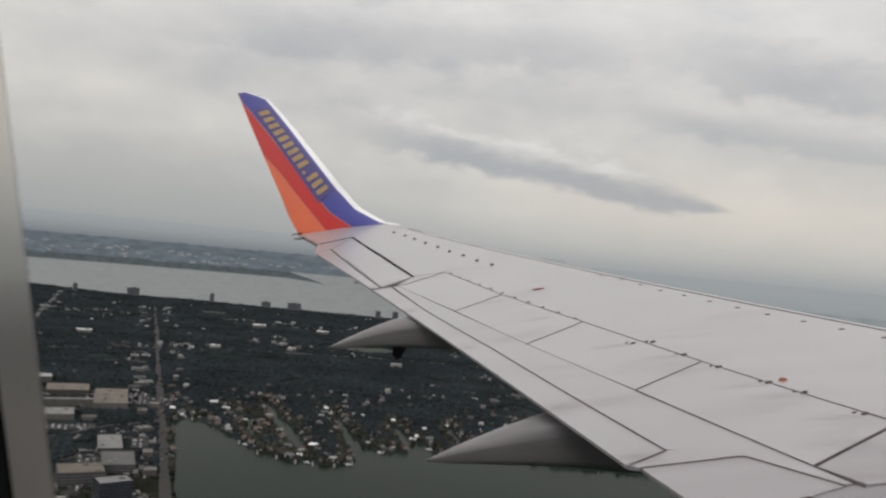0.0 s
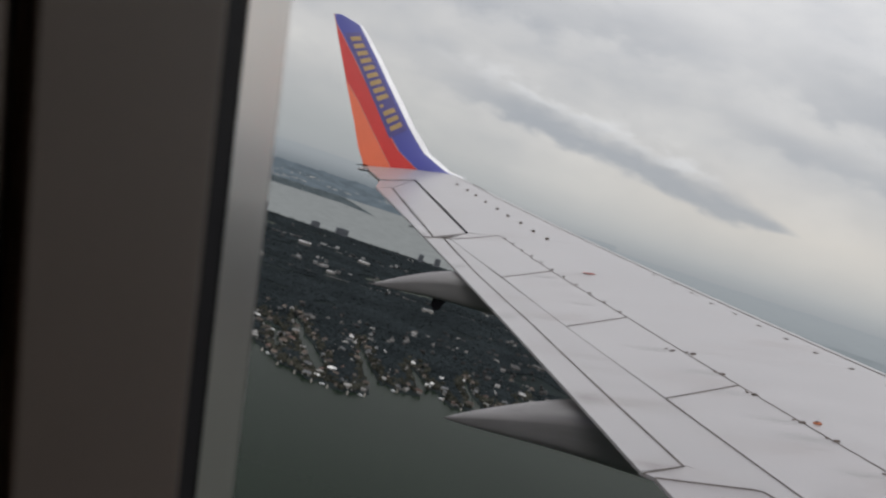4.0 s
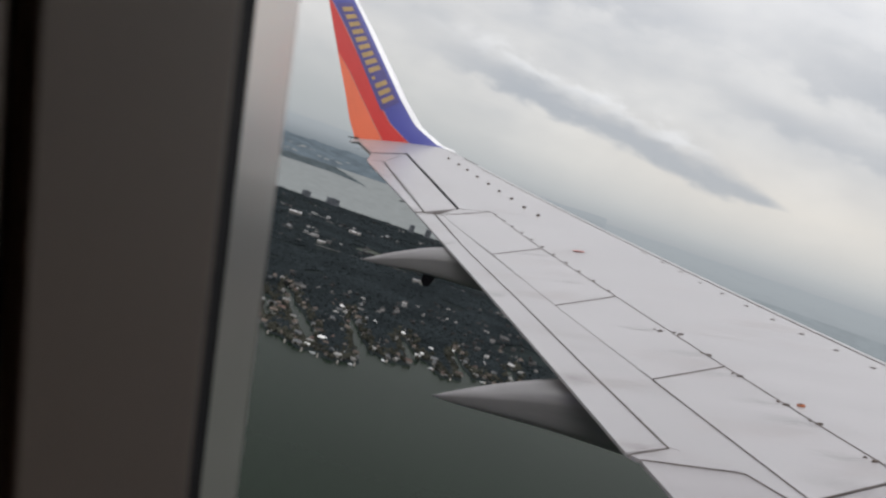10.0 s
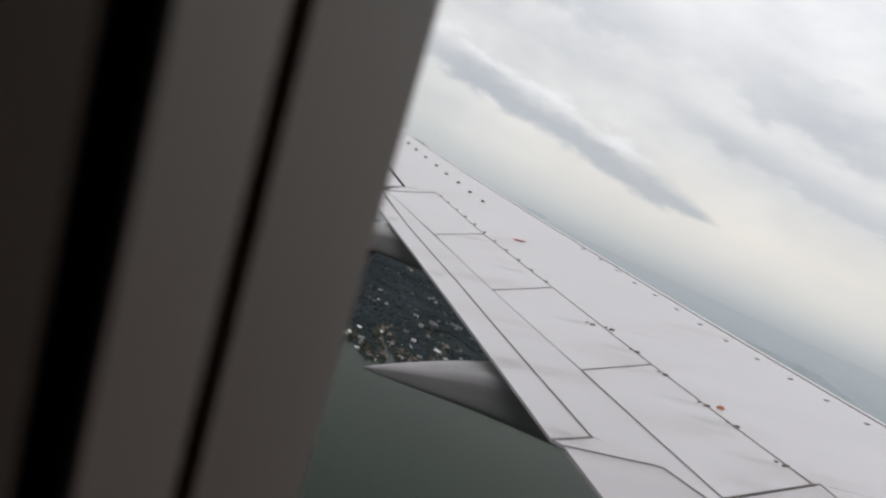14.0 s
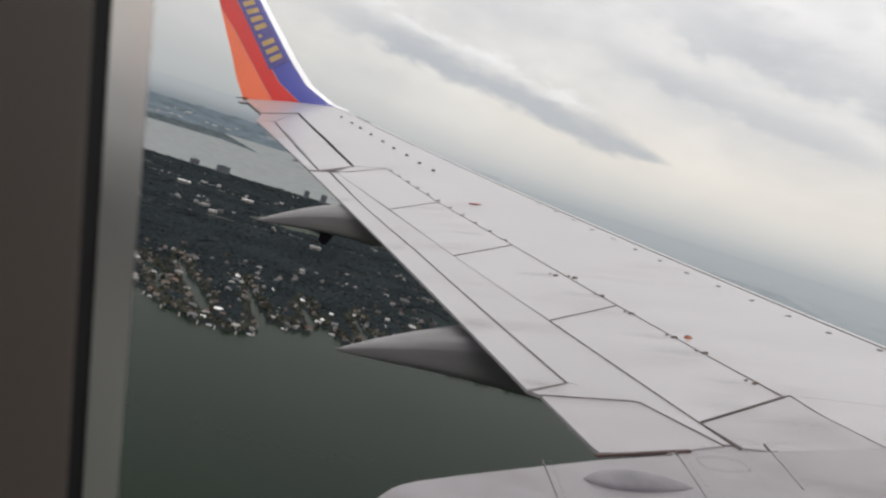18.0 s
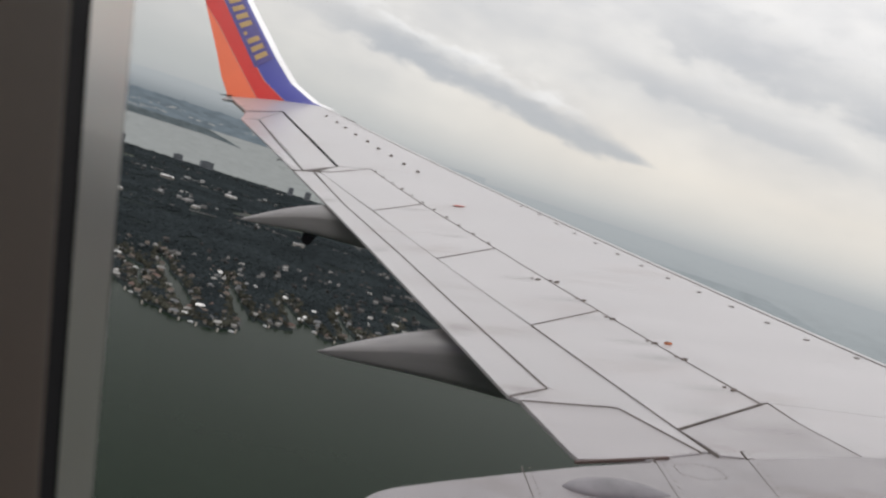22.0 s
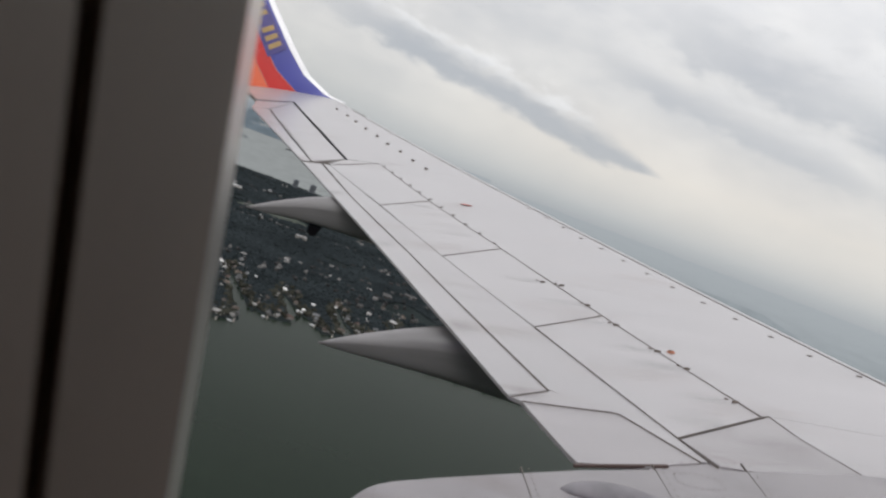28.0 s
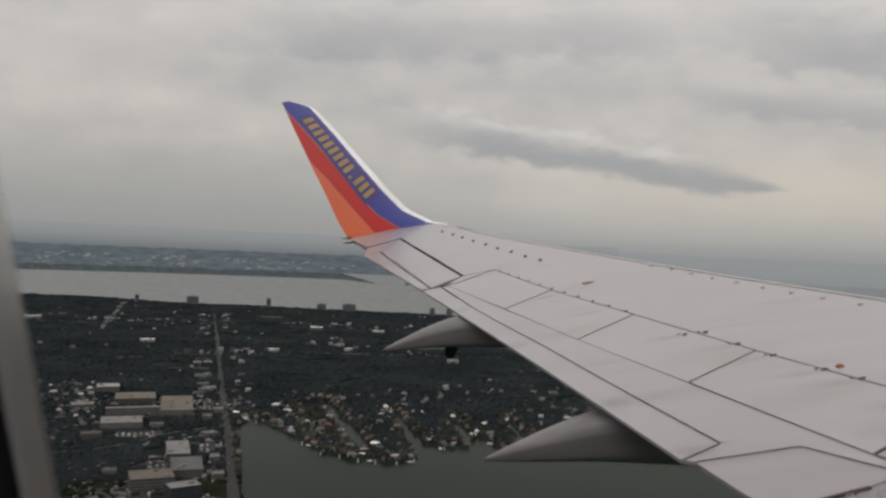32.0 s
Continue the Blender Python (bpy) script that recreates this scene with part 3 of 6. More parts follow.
# ---------------------------------------------------------------- winglet
def winglet():
    """A blended winglet whose bands are strips of their own, each with both faces."""
    # heights and the places of the band edges: rear edge, orange/red, red/blue, blue/white, front edge
    zz = [0.84, 0.93, 1.25, 1.70, 2.15, 2.54, 3.0, 3.45, 3.66, 3.84]
    te = [-5.04, -5.06, -5.20, -5.33, -5.48, -5.61, -5.75, -5.89, -5.95, -6.01]
    ob_ = [-4.42, -4.49, -4.71, -5.01, -5.30, -5.60, -5.75, -5.89, -5.95, -6.01]
    rb = [-3.80, -3.96, -4.36, -4.67, -4.93, -5.19, -5.49, -5.80, -5.95, -6.01]
    bw = [-3.06, -3.36, -3.84, -4.18, -4.47, -4.72, -5.01, -5.31, -5.46, -5.86]
    le = [-2.92, -3.24, -3.71, -4.05, -4.34, -4.60, -4.90, -5.23, -5.40, -5.83]
    y0 = 15.62

    def place(x, z, side):
        # cant outwards with height, blending out of the wing's plane; keep the bearing from the seat
        h = max(0.0, z - 0.84)
        y = y0 + 0.10 * h + 0.10 * h * h / 3.0
        k = y / 15.7
        ex = 0.03
        q = along(zz, te, z), along(zz, le, z)
        c = max(1e-3, q[1] - q[0])
        u = min(1.0, max(0.0, (x - q[0]) / c))
        th = (0.004 + 0.11 * c * math.sqrt(max(0.0, 1 - u)) * u * 0.9) * 0.5
        return (ex + (x - ex) * k, y + side * th, z * k)

    def strip(name, a, b, mat, label="", n=30, m=5, lift=0.0):
        rings = []
        for i in range(n + 1):
            z = lerp(zz[0], zz[-1], i / n)
            xa, xb = along(zz, a, z), along(zz, b, z)
            near = [place(lerp(xa, xb, j / m), z, -1) for j in range(m + 1)]
            far = [place(lerp(xa, xb, j / m), z, 1) for j in range(m, -1, -1)]
            near = [(x, y - lift, zq) for x, y, zq in near]
            rings.append(near + far)
        v, f = loft(rings)
        return mesh_ob(name, v, f, mat, under, label, smooth=False)

    under = wing
    strip("winglet_orange_band", te, ob_, ORANGE, "orange winglet band")
    strip("winglet_red_band", ob_, rb, RED, "red winglet band")
    under = strip("winglet_blue_band", rb, bw, BLUE, "blue winglet band")
    strip("winglet_leading_edge", bw, le, WHITE, "white winglet leading edge")
    thin = lambda line_, w: [x + w for x in line_]
    strip("winglet_stripe", thin(ob_, -0.007), thin(ob_, 0.007), STRIPE, "thin pale stripe", m=1, lift=0.006)
    strip("winglet_stripe", thin(rb, -0.008), thin(rb, 0.008), STRIPE, "thin pale stripe", m=1, lift=0.006)

    # the lettering panel and its run of plain gold bars
    a0, a1, b0, b1 = (-5.66, 3.44), (-5.47, 3.46), (-4.50, 1.50), (-4.30, 1.62)

    def on_face(u, w, lift):
        x = lerp(lerp(a0[0], b0[0], u), lerp(a1[0], b1[0], u), w)
        z = lerp(lerp(a0[1], b0[1], u), lerp(a1[1], b1[1], u), w)
        p = place(x, z, -1)
        return (p[0], p[1] - lift, p[2])

    def flat(name, u0, u1, w0, w1, mat, lift, label=""):
        bm = bmesh.new()
        n = max(2, int((u1 - u0) * 30))
        grid = [[[bm.verts.new(on_face(lerp(u0, u1, i / n), lerp(w0, w1, j / 2), lf)) for j in range(3)] for i in range(n + 1)] for lf in (lift, lift - 0.006)]
        for i in range(n):
            for j in range(2):
                bm.faces.new((grid[0][i][j], grid[0][i + 1][j], grid[0][i + 1][j + 1], grid[0][i][j + 1]))
                bm.faces.new((grid[1][i][j], grid[1][i][j + 1], grid[1][i + 1][j + 1], grid[1][i + 1][j]))
        for i in range(n):
            for j in (0, 2):
                bm.faces.new((grid[0][i][j], grid[0][i + 1][j], grid[1][i + 1][j], grid[1][i][j]))
        return part(name, bm, mat, under, label)

    flat("lettering_panel", -0.02, 1.0, -0.30, 1.42, PLUM, 0.012, "dark plum lettering ground")
    n = 13
    for i in range(n):
        u0, u1 = 0.02 + 0.96 * i / n, 0.02 + 0.96 * (i + 0.72) / n
        if i == 9:
            flat("gold_bar", u0 + 0.01, u1 - 0.015, 0.08, 0.36, GOLD, 0.02)
        else:
            flat("gold_bar", u0 + 0.003, u1 - 0.007, 0.08, 1.16, GOLD, 0.02)
    # cap over the blend between wing tip and winglet
    rings = []
    for i in range(15):
        s = i / 14
        top = []
        x0, x1 = lerp(-5.04, -5.02, s), lerp(-2.98, x_le(15.35) - 0.02, s)
        for j in range(13):
            x = lerp(x0, x1, j / 12)
            y = lerp(15.66, 15.30, s)
            z = lerp(0.90 * 1.0, z_top(x, 15.3) + 0.004, min(1.0, s * 1.3) ** 0.55)
            top.append((x, y, z - 0.05 * max(0.0, (j / 12 - 0.93) / 0.07)))
        rings.append(top + [(x, y, z - 0.03) for x, y, z in top[::-1]])
    v, f = loft(rings)
    mesh_ob("winglet_root_fairing", v, f, PAINT, wing, "white blend into the winglet", smooth=True)


winglet()


# ---------------------------------------------------------------- flap track fairings
def canoe(tip, length, half, label):
    """A long pointed fairing under the wing: rounded back, a firm shoulder, flat flanks drawn in towards the keel."""
    half_section = [(0.80 * math.sin(a), 0.22 + 0.78 * math.cos(a) ** 0.9) for a in np.linspace(0, math.pi / 2 * 0.96, 8)]
    half_section += [(0.815, 0.17), (0.80, 0.11), (0.72, -0.13), (0.62, -0.42), (0.50, -0.72), (0.36, -0.95), (0.18, -1.05)]
    section = half_section + [(0.0, -1.06)] + [(-y, z) for y, z in half_section[:0:-1]]
    rings = []
    for i in range(27):
        s = (i / 26) ** 1.25
        r = half * (math.sin(min(1.0, s / 0.55) * math.pi / 2) ** 0.85 if s < 0.55 else math.cos((s - 0.55) / 0.45 * math.pi / 2 * 0.96) ** 0.7)
        x = tip[0] + s * length
        zc = tip[2] + 0.115 * math.sin(min(1.0, s / 0.3) * math.pi / 2) - 0.16 * max(0.0, s - 0.18)
        ring = []
        for y, z in section:
            ring.append((x, tip[1] + r * y, zc + r * z))
        rings.append(ring)
    v, f = loft(rings)
    body = mesh_ob("flap_track_fairing", v, f, GREY, wing, label, smooth=True)
    # the joint where the tail cone ends, a thin raised band
    for k in (13, 18):
        band = []
        for shift, grow in ((-0.010, 1.0), (-0.007, 1.012), (0.007, 1.012), (0.010, 1.0)):
            c = Vector(rings[k][0]).lerp(Vector(rings[k][15]), 0.5)
            slope = (Vector(rings[k + 1][0]) - Vector(rings[k - 1][0])).normalized()
            band.append([tuple(c + (Vector(p) - c) * grow + slope * shift) for p in rings[k]])
        bv, bf = loft(band, caps=False)
        mesh_ob("fairing_joint", bv, bf, SHADE_JOINT_GREY, body, smooth=True)
    return body


outer_fairing = canoe((-2.546, 8.73, -0.80), 3.9, 0.25, "grey pointed flap track fairing")
canoe((-0.993, 5.63, -1.37), 4.4, 0.30, "grey pointed flap track fairing with dark underside")
bm = bmesh.new()
for sy in (-0.022, 0.022):
    ring = [bm.verts.new(p) for p in ((-1.66, 8.73 + sy, -0.84), (-1.82, 8.73 + sy, -0.83), (-1.84, 8.73 + sy * 0.7, -0.94), (-1.80, 8.73 + sy * 0.5, -0.99), (-1.75, 8.73 + sy * 0.7, -0.98))]
    bm.faces.new(ring)
bmesh.ops.bridge_loops(bm, edges=bm.edges[:])
bmesh.ops.recalc_face_normals(bm, faces=bm.faces)
part("drain_mast", bm, BLACK, outer_fairing, "small black drain mast")


# ---------------------------------------------------------------- inboard fairing over the engine strut
def strut_fairing():
    """The white fairing that trails over the wing's rear edge inboard of the flap."""
    xs = [-0.36, -0.30, -0.20, 0.02, 0.34, 0.59, 1.07, 1.56, 2.03, 2.5]
    yo = [2.95, 3.09, 3.16, 3.29, 3.46, 3.59, 3.79, 3.96, 4.12, 4.2]
    rings = []
    for x in [-0.36, -0.3585, -0.355, -0.35, -0.34, -0.325, -0.305, -0.28, -0.25, -0.22, -0.19, -0.16, -0.1, 0.0, 0.1, 0.22, 0.34, 0.6, 0.9, 1.2, 1.6, 2.0, 2.4]:
        u = (x + 0.36) / 0.2
        y1 = (2.93 + 0.16 * max(0.0, u) ** 0.42 + 0.094 * u if u < 1 else along(xs, yo, x)) - 0.005
        y2 = min(y1 - 0.25, 2.2) if x > -0.2 else lerp(2.6, 2.2, (x + 0.36) / 0.16)
        ring = []
        for j in range(13):
            s = j / 12
            y = lerp(y1, y2, s)
            edge = min(1.0, s / 0.10)
            drop = 0.10 * (1 - math.sqrt(1 - (1 - edge) ** 2)) if s < 0.10 else 0.0
            tail = 0.10 * max(0.0, (-0.2 - x) / 0.16) ** 2
            ring.append((x, y, z_ref(y) + 0.036 - drop * 0.7 - tail))
        low = [(p[0], p[1], p[2] - (0.18 if k in (0, 12) else 0.34)) for k, p in enumerate(ring)]
        rings.append(ring + low[::-1])
    v, f = loft(rings)
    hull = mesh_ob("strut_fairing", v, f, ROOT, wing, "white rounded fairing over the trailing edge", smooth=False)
    # teardrop blister, its shading put into the grey
    rings = []
    for i in range(17):
        s = i / 16
        x = lerp(0.50, 0.97, s)
        w = 0.076 * math.sin(math.pi * s ** 0.8) ** 0.8 if 0 < s < 1 else 0.001
        rings.append([(x, 3.305 + 0.10 * (x - 0.74) + w * math.cos(a), z_ref(3.3) + 0.034 + 0.62 * w * math.sin(a)) for a in np.linspace(0, math.tau, 14, endpoint=False)])
    v, f = loft(rings)
    mesh_ob("blister", v, f, SHADE_JOINT_GREY, hull, "teardrop blister, its shading put into a darker grey", smooth=True)


strut_fairing()


def seam(pts, width=0.006, lift=0.004, mat=GAP, name="panel_seam", n=20, onz=None):
    """A dark joint line lying on the skin."""
    P = poly(*pts)
    zf = onz or z_top
    rings = []
    for i in range(n + 1):
        a, b = Vector(P(max(0, i - 0.5) / n)), Vector(P(min(n, i + 0.5) / n))
        d = (b - a).normalized()
        nrm = Vector((-d.y, d.x)) * width * 0.36
        c = Vector(P(i / n))
        z = zf(c.x, c.y) + lift
        rings.append([(c.x - nrm.x, c.y - nrm.y, z), (c.x + nrm.x, c.y + nrm.y, z), (c.x + nrm.x, c.y + nrm.y, z - 0.012), (c.x - nrm.x, c.y - nrm.y, z - 0.012)])
    v, f = loft(rings)
    return mesh_ob(name, v, f, mat, wing)


flat_z = lambda x, y: z_ref(y) + 0.036
seam([(0.34, 3.40), (0.40, 3.03), (0.44, 2.8)], 0.004, 0.003, onz=flat_z)
seam([(0.94, 3.66), (0.99, 3.26), (1.02, 3.0)], 0.0022, 0.002, onz=flat_z)
seam([(1.39, 3.84), (1.43, 3.42)], 0.0022, 0.002, onz=flat_z)
seam([(0.60, 3.665), (1.05, 3.80)], 0.026, 0.003, LIP, "rubbing_seal", 10)


def stud(name, x, y, r, h, mat, lift=0.0, stretch=1.0, turn=0.0):
    """A small low dome or fin on the skin."""
    bm = bmesh.new()
    bmesh.ops.create_uvsphere(bm, u_segments=10, v_segments=6, radius=1.0)
    bmesh.ops.transform(bm, matrix=Matrix.Translation((x, y, z_top(x, y) + lift)) @ pose(0, 0, 0, 0, 0, turn) @ Matrix.Diagonal((r * stretch, r, h, 1)), verts=bm.verts)
    return part(name, bm, mat, wing)


for x, y in ((-2.84, 14.37), (-2.55, 13.89), (-2.32, 13.46), (-2.06, 12.96), (-1.79, 12.46), (-1.55, 11.98), (-1.30, 11.54), (-1.06, 11.05), (-0.83, 10.64)):
    stud("vortex_generator", x, y, 0.011, 0.022, BROWNED, 0.004, 2.6, 12)
for x, y in ((0.49, 9.37), (0.68, 9.05), (0.85, 8.72), (1.01, 8.36), (1.19, 8.06), (1.36, 7.73), (1.53, 7.40), (1.70, 7.08), (1.89, 6.76), (2.07, 6.45), (2.25, 6.14), (2.43, 5.84), (2.67, 5.58)):
    stud("fastener", x, y, 0.018, 0.007, GAP, 0.0, 1.4)
for k, (x, y) in enumerate(((0.56, 6.55), (0.71, 6.53), (0.88, 6.12), (1.05, 5.76), (1.27, 5.35), (1.41, 5.11), (1.60, 4.69))):
    stud("hinge_fitting", x, y, 0.0095, 0.011, BROWNED, 0.003, 3.0, 25)
    stud("hinge_fitting", x - 0.045, y + 0.032, 0.006, 0.007, BROWNED, 0.003, 2.2, -10)


def smear(x, y, length, width, turn=0.0):
    """A thin film of grime trailing aft from a fitting."""
    verts, faces = [], []
    c0, s0 = math.cos(math.radians(turn)), math.sin(math.radians(turn))
    for i in range(7):
        for j in range(5):
            dx, dy = -length * (1 - i / 6), width * (j / 4 - 0.5)
            px, py = x + dx * c0 - dy * s0, y + dx * s0 + dy * c0
            verts.append((px, py, z_top(px, py) + 0.0085))
    for i in range(6):
        for j in range(4):
            k = i * 5 + j
            faces.append((k, k + 5, k + 6, k + 1))
    return mesh_ob("soot_smear", verts, faces, SOOT, wing, "faint brown soot smear")


for x, y in ((0.56, 6.55), (0.88, 6.12), (1.05, 5.76), (1.27, 5.35), (1.41, 5.11), (1.60, 4.69), (-0.05, 7.7), (-0.5, 8.6)):
    smear(x, y, 0.42, 0.16, 8)
for x, y, l, w in ((0.5, 4.42, 0.3, 0.4), (-0.7, 7.0, 0.35, 0.3), (-1.5, 8.7, 0.4, 0.3), (1.5, 4.35, 0.5, 0.4), (0.1, 5.3, 0.35, 0.5), (1.9, 4.2, 0.5, 0.5), (-2.3, 10.2, 0.3, 0.3), (-4.3, 14.6, 0.4, 0.5)):
    smear(x, y, l, w, 5)
for k in range(11):
    s = (k + 0.5) / 11
    x, y = lerp(S[0][0], S[2][0], s), lerp(S[0][1], S[2][1], s)
    stud("hinge_bolt", x + 0.01, y + 0.02, 0.010, 0.008, BROWNED, 0.002, 2.0, 20)
stud("red_marking", -0.205, 8.98, 0.05, 0.004, REDMARK, 0.003, 1.5, 20)
stud("sealant_patch", 1.36, 5.37, 0.019, 0.014, RUST, 0.003, 1.5, 10)
stud("sealant_core", 1.355, 5.365, 0.011, 0.018, BROWNED, 0.003, 1.4, 10)
for x, y, tx in ((-5.06, 15.60, -0.26), (-4.85, 15.2, -0.2), (-4.5, 15.05, -0.2), (-2.62, 10.75, -0.1)):
    bm = bmesh.new()
    bmesh.ops.create_cone(bm, cap_ends=True, segments=8, radius1=0.014, radius2=0.006, depth=0.22)
    z = 0.885 if y > 15.4 else z_top(x, y) - 0.02
    bmesh.ops.transform(bm, matrix=pose(x + 0.02, y, z, 0, -90, 0), verts=bm.verts)
    part("static_wick", bm, BLACK, wing, "black static discharge wick")
# open joints along the hinge lines
seam([S[0], S[1], S[2], S[3], S[4]], 0.0105, 0.0055, name="hinge_joint", n=40)
seam([(1.75, 4.56), (1.84, 4.32), (2.01, 4.04), (2.12, 3.84)], 0.005, 0.0045, name="hinge_joint")
seam([(1.70, 4.53), (1.75, 4.56)], 0.008, 0.0055, name="hinge_joint", n=3)
seam([S[0], (-1.86, 10.16), (-2.02, 10.14), (-2.33, 10.10)], 0.010, 0.0055, name="end_joint")
seam([(-3.63, 14.43), (-2.61, 12.24), (-1.86, 10.53)], 0.052, 0.0055, CHARCOAL, "aileron_joint", n=30)
seam([(-3.62, 14.43), (-3.79, 14.35), (-4.22, 14.22)], 0.050, 0.0055, CHARCOAL, "aileron_joint", n=10)
seam([(-2.08, 10.15), (-1.38, 8.57), (-0.58, 6.91), (-0.03, 5.69)], 0.003, 0.003, name="flap_joint", n=24)
seam([(-0.03, 5.69), (0.35, 4.85), (0.52, 4.47)], 0.006, 0.003, name="flap_joint", n=16)
seam([(-3.34, 12.64), (-2.67, 11.20), (-2.22, 10.14)], 0.006, 0.0045, name="tab_joint", n=20)
seam([(0.37, 4.27), (0.73, 4.29), (0.88, 4.30), (1.05, 4.09), (1.22, 3.88)], 0.009, 0.0055, name="gate_joint")
seam([(0.52, 4.465), (0.31, 4.31)], 0.003, 0.0045, name="gate_joint", n=6)
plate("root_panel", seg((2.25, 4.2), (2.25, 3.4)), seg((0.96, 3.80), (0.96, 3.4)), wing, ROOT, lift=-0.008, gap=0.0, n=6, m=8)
for i in (1, 2, 3, 4):
    seam([S[i], T[i]], (0, 0.007, 0.007, 0.008, 0.0075)[i], 0.0075, name="spoiler_joint", n=8)
seam([T[3], T[4], (1.30, 3.86)], 0.004, 0.0035, name="spoiler_edge_joint", n=12)


def rivets(pts, n, onz, r=0.0042):
    """A row of flush rivets along a seam, sharing one small dome."""
    me = bpy.data.meshes.get("rivet_head")
    if me is None:
        bm = bmesh.new()
        bmesh.ops.create_uvsphere(bm, u_segments=6, v_segments=4, radius=1.0)
        bmesh.ops.scale(bm, vec=(r, r, r * 0.35), verts=bm.verts)
        me = bpy.data.meshes.new("rivet_head")
        bm.to_mesh(me)
        bm.free()
        me.materials.append(BROWNED)
    P = poly(*pts)
    for i in range(n):
        x, y = P((i + 0.5) / n)
        ob = new("rivet", me)
        ob.parent = wing
        ob.location = (x, y, onz(x, y) + 0.001)


rivets([(0.37, 3.42), (0.43, 3.05)], 9, flat_z)
rivets([(0.97, 3.66), (1.02, 3.28)], 8, flat_z)
rivets([(1.42, 3.84), (1.46, 3.44)], 8, flat_z)
rivets([(1.02, 3.70), (2.1, 4.08)], 24, flat_z)
rivets([(1.77, 4.52), (1.86, 4.30), (2.03, 4.02)], 12, z_top)
rivets([(1.02, 3.60), (1.12, 3.64), (1.22, 3.62), (1.25, 3.54), (1.14, 3.50), (1.04, 3.52), (1.02, 3.60)], 22, flat_z)
# the slat's rear joint close behind the leading edge
seam([(x_le(y) - 0.106, y) for y in (9.0, 8.0, 7.0, 6.0, 5.0, 4.0, 3.0)], 0.009, 0.004, name="slat_joint", n=40)
seam([(x_le(y) - 0.106, y) for y in (14.0, 12.5, 11.0, 10.0, 9.0)], 0.006, 0.004, name="slat_joint", n=30)
# dark slat end at the tip
seam([(-2.62, 14.68), (-2.28, 14.16)], 0.02, 0.004, BROWNED, "slat_end", 6)

# ---------------------------------------------------------------- cabin window and walls (aircraft axes)
_v = Vector((0.0788, -0.1592, 1.0)).normalized()
_u = (Vector((1, 0, 0)) - _v * _v.x).normalized()
_w = _v.cross(_u)
_m = Matrix((_u, _w, _v)).transposed().to_4x4()
WINDOW = CABIN @ Matrix.Translation((0.109, 0, 0)) @ _m


def round_rect(hx, hz, n=64, r=0.10):
    """Points round an upright opening with rounded corners, starting at the middle of one side."""
    r = min(r, hx * 0.95, hz * 0.95)
    pts = []
    for i in range(n):
        a = i / n * math.tau
        c, s = math.cos(a), math.sin(a)
        k = 1.0 / max(abs(c) / hx, abs(s) / hz)
        x, z = c * k, s * k
        ix, iz = hx - r, hz - r
        if abs(x) > ix and abs(z) > iz:
            d = Vector((abs(x) - ix, abs(z) - iz))
            if d.length > 0:
                d = d.normalized() * r
            x, z = math.copysign(ix + d.x, x), math.copysign(iz + d.y, z)
        pts.append((x, z))
    return pts


def surround(name, profile, mat, parent, label="", tall=0.13, closed=True):
    """A ring swept round the window: profile of (half width, depth), one closed loop."""
    rings = []
    for i in range(64):
        rings.append([None] * len(profile))
    for k, (hx, w) in enumerate(profile):
        for i, (x, z) in enumerate(round_rect(hx, hx + tall)):
            rings[i][k] = (x, w, z)
    rings.append(rings[0])
    verts, faces = loft(rings[:-1], closed=closed, caps=False)
    n, last = len(profile), 63 * len(profile)
    for j in range(n if closed else n - 1):
        k = (j + 1) % n
        faces.append((last + j, last + k, k, j))
    return mesh_ob(name, verts, faces, mat, parent, label)


window = thing("window_1", "cabin window in a beige plastic surround with dark gasket", "window", WINDOW, kind="structure")
rim = surround("window_frame", [(0.1624, 0.2002), (0.1620, 0.2008), (0.1575, 0.2106), (0.1580, 0.2120), (0.186, 0.2120), (0.186, 0.2002)], FRAME, window, "pale frosted outer frame")
rim.visible_shadow = False
surround("retainer", [(0.1430, 0.1536), (0.1560, 0.1862), (0.19, 0.1862), (0.19, 0.1550)], CHARCOAL, window, "charcoal retaining ring")
surround("gasket", [(0.1562, 0.1864), (0.1620, 0.1990), (0.1621, 0.2004), (0.19, 0.2000), (0.19, 0.1864)], BLACK, window, "black rubber gasket")
surround("inner_surround", [(0.1464, 0.1186), (0.1421, 0.1524), (0.1422, 0.1532), (0.1430, 0.1538), (0.185, 0.1545), (0.185, 0.1180), (0.1474, 0.1180)], PANEL, window, "beige inner surround")
surround("groove", [(0.1490, 0.1138), (0.1490, 0.1190), (0.160, 0.1190), (0.160, 0.1138)], BLACK, window, "dark groove")
surround("outer_surround", [(0.1477, 0.0966), (0.1467, 0.1136), (0.1474, 0.1146), (0.180, 0.1142), (0.180, 0.0978), (0.1484, 0.0967)], PANEL, window, "beige outer surround")
surround("shade_slot", [(0.1482, 0.0956), (0.1482, 0.0963), (0.185, 0.0974), (0.185, 0.0917), (0.1530, 0.0917), (0.1530, 0.0950)], BLACK, window, "black shade slot")
surround("outer_recess", [(0.184, 0.2195), (0.275, 0.335), (0.290, 0.335), (0.190, 0.2185)], WHITE, window, "white outer window recess")
surround("wall_trim", [(0.1534, 0.0839), (0.1497, 0.0918), (0.1499, 0.0922), (0.1506, 0.0915), (0.180, 0.0915), (0.180, 0.0850), (0.1545, 0.0835)], PANEL, window, "beige sloping wall trim")
# black ring added so that the wall beside the trim stays dark
surround("shadow_gap", [(0.1540, 0.0834), (0.1640, 0.0640), (0.180, 0.0640), (0.180, 0.0833)], BLACK, window, "added black ring beside the wall trim")
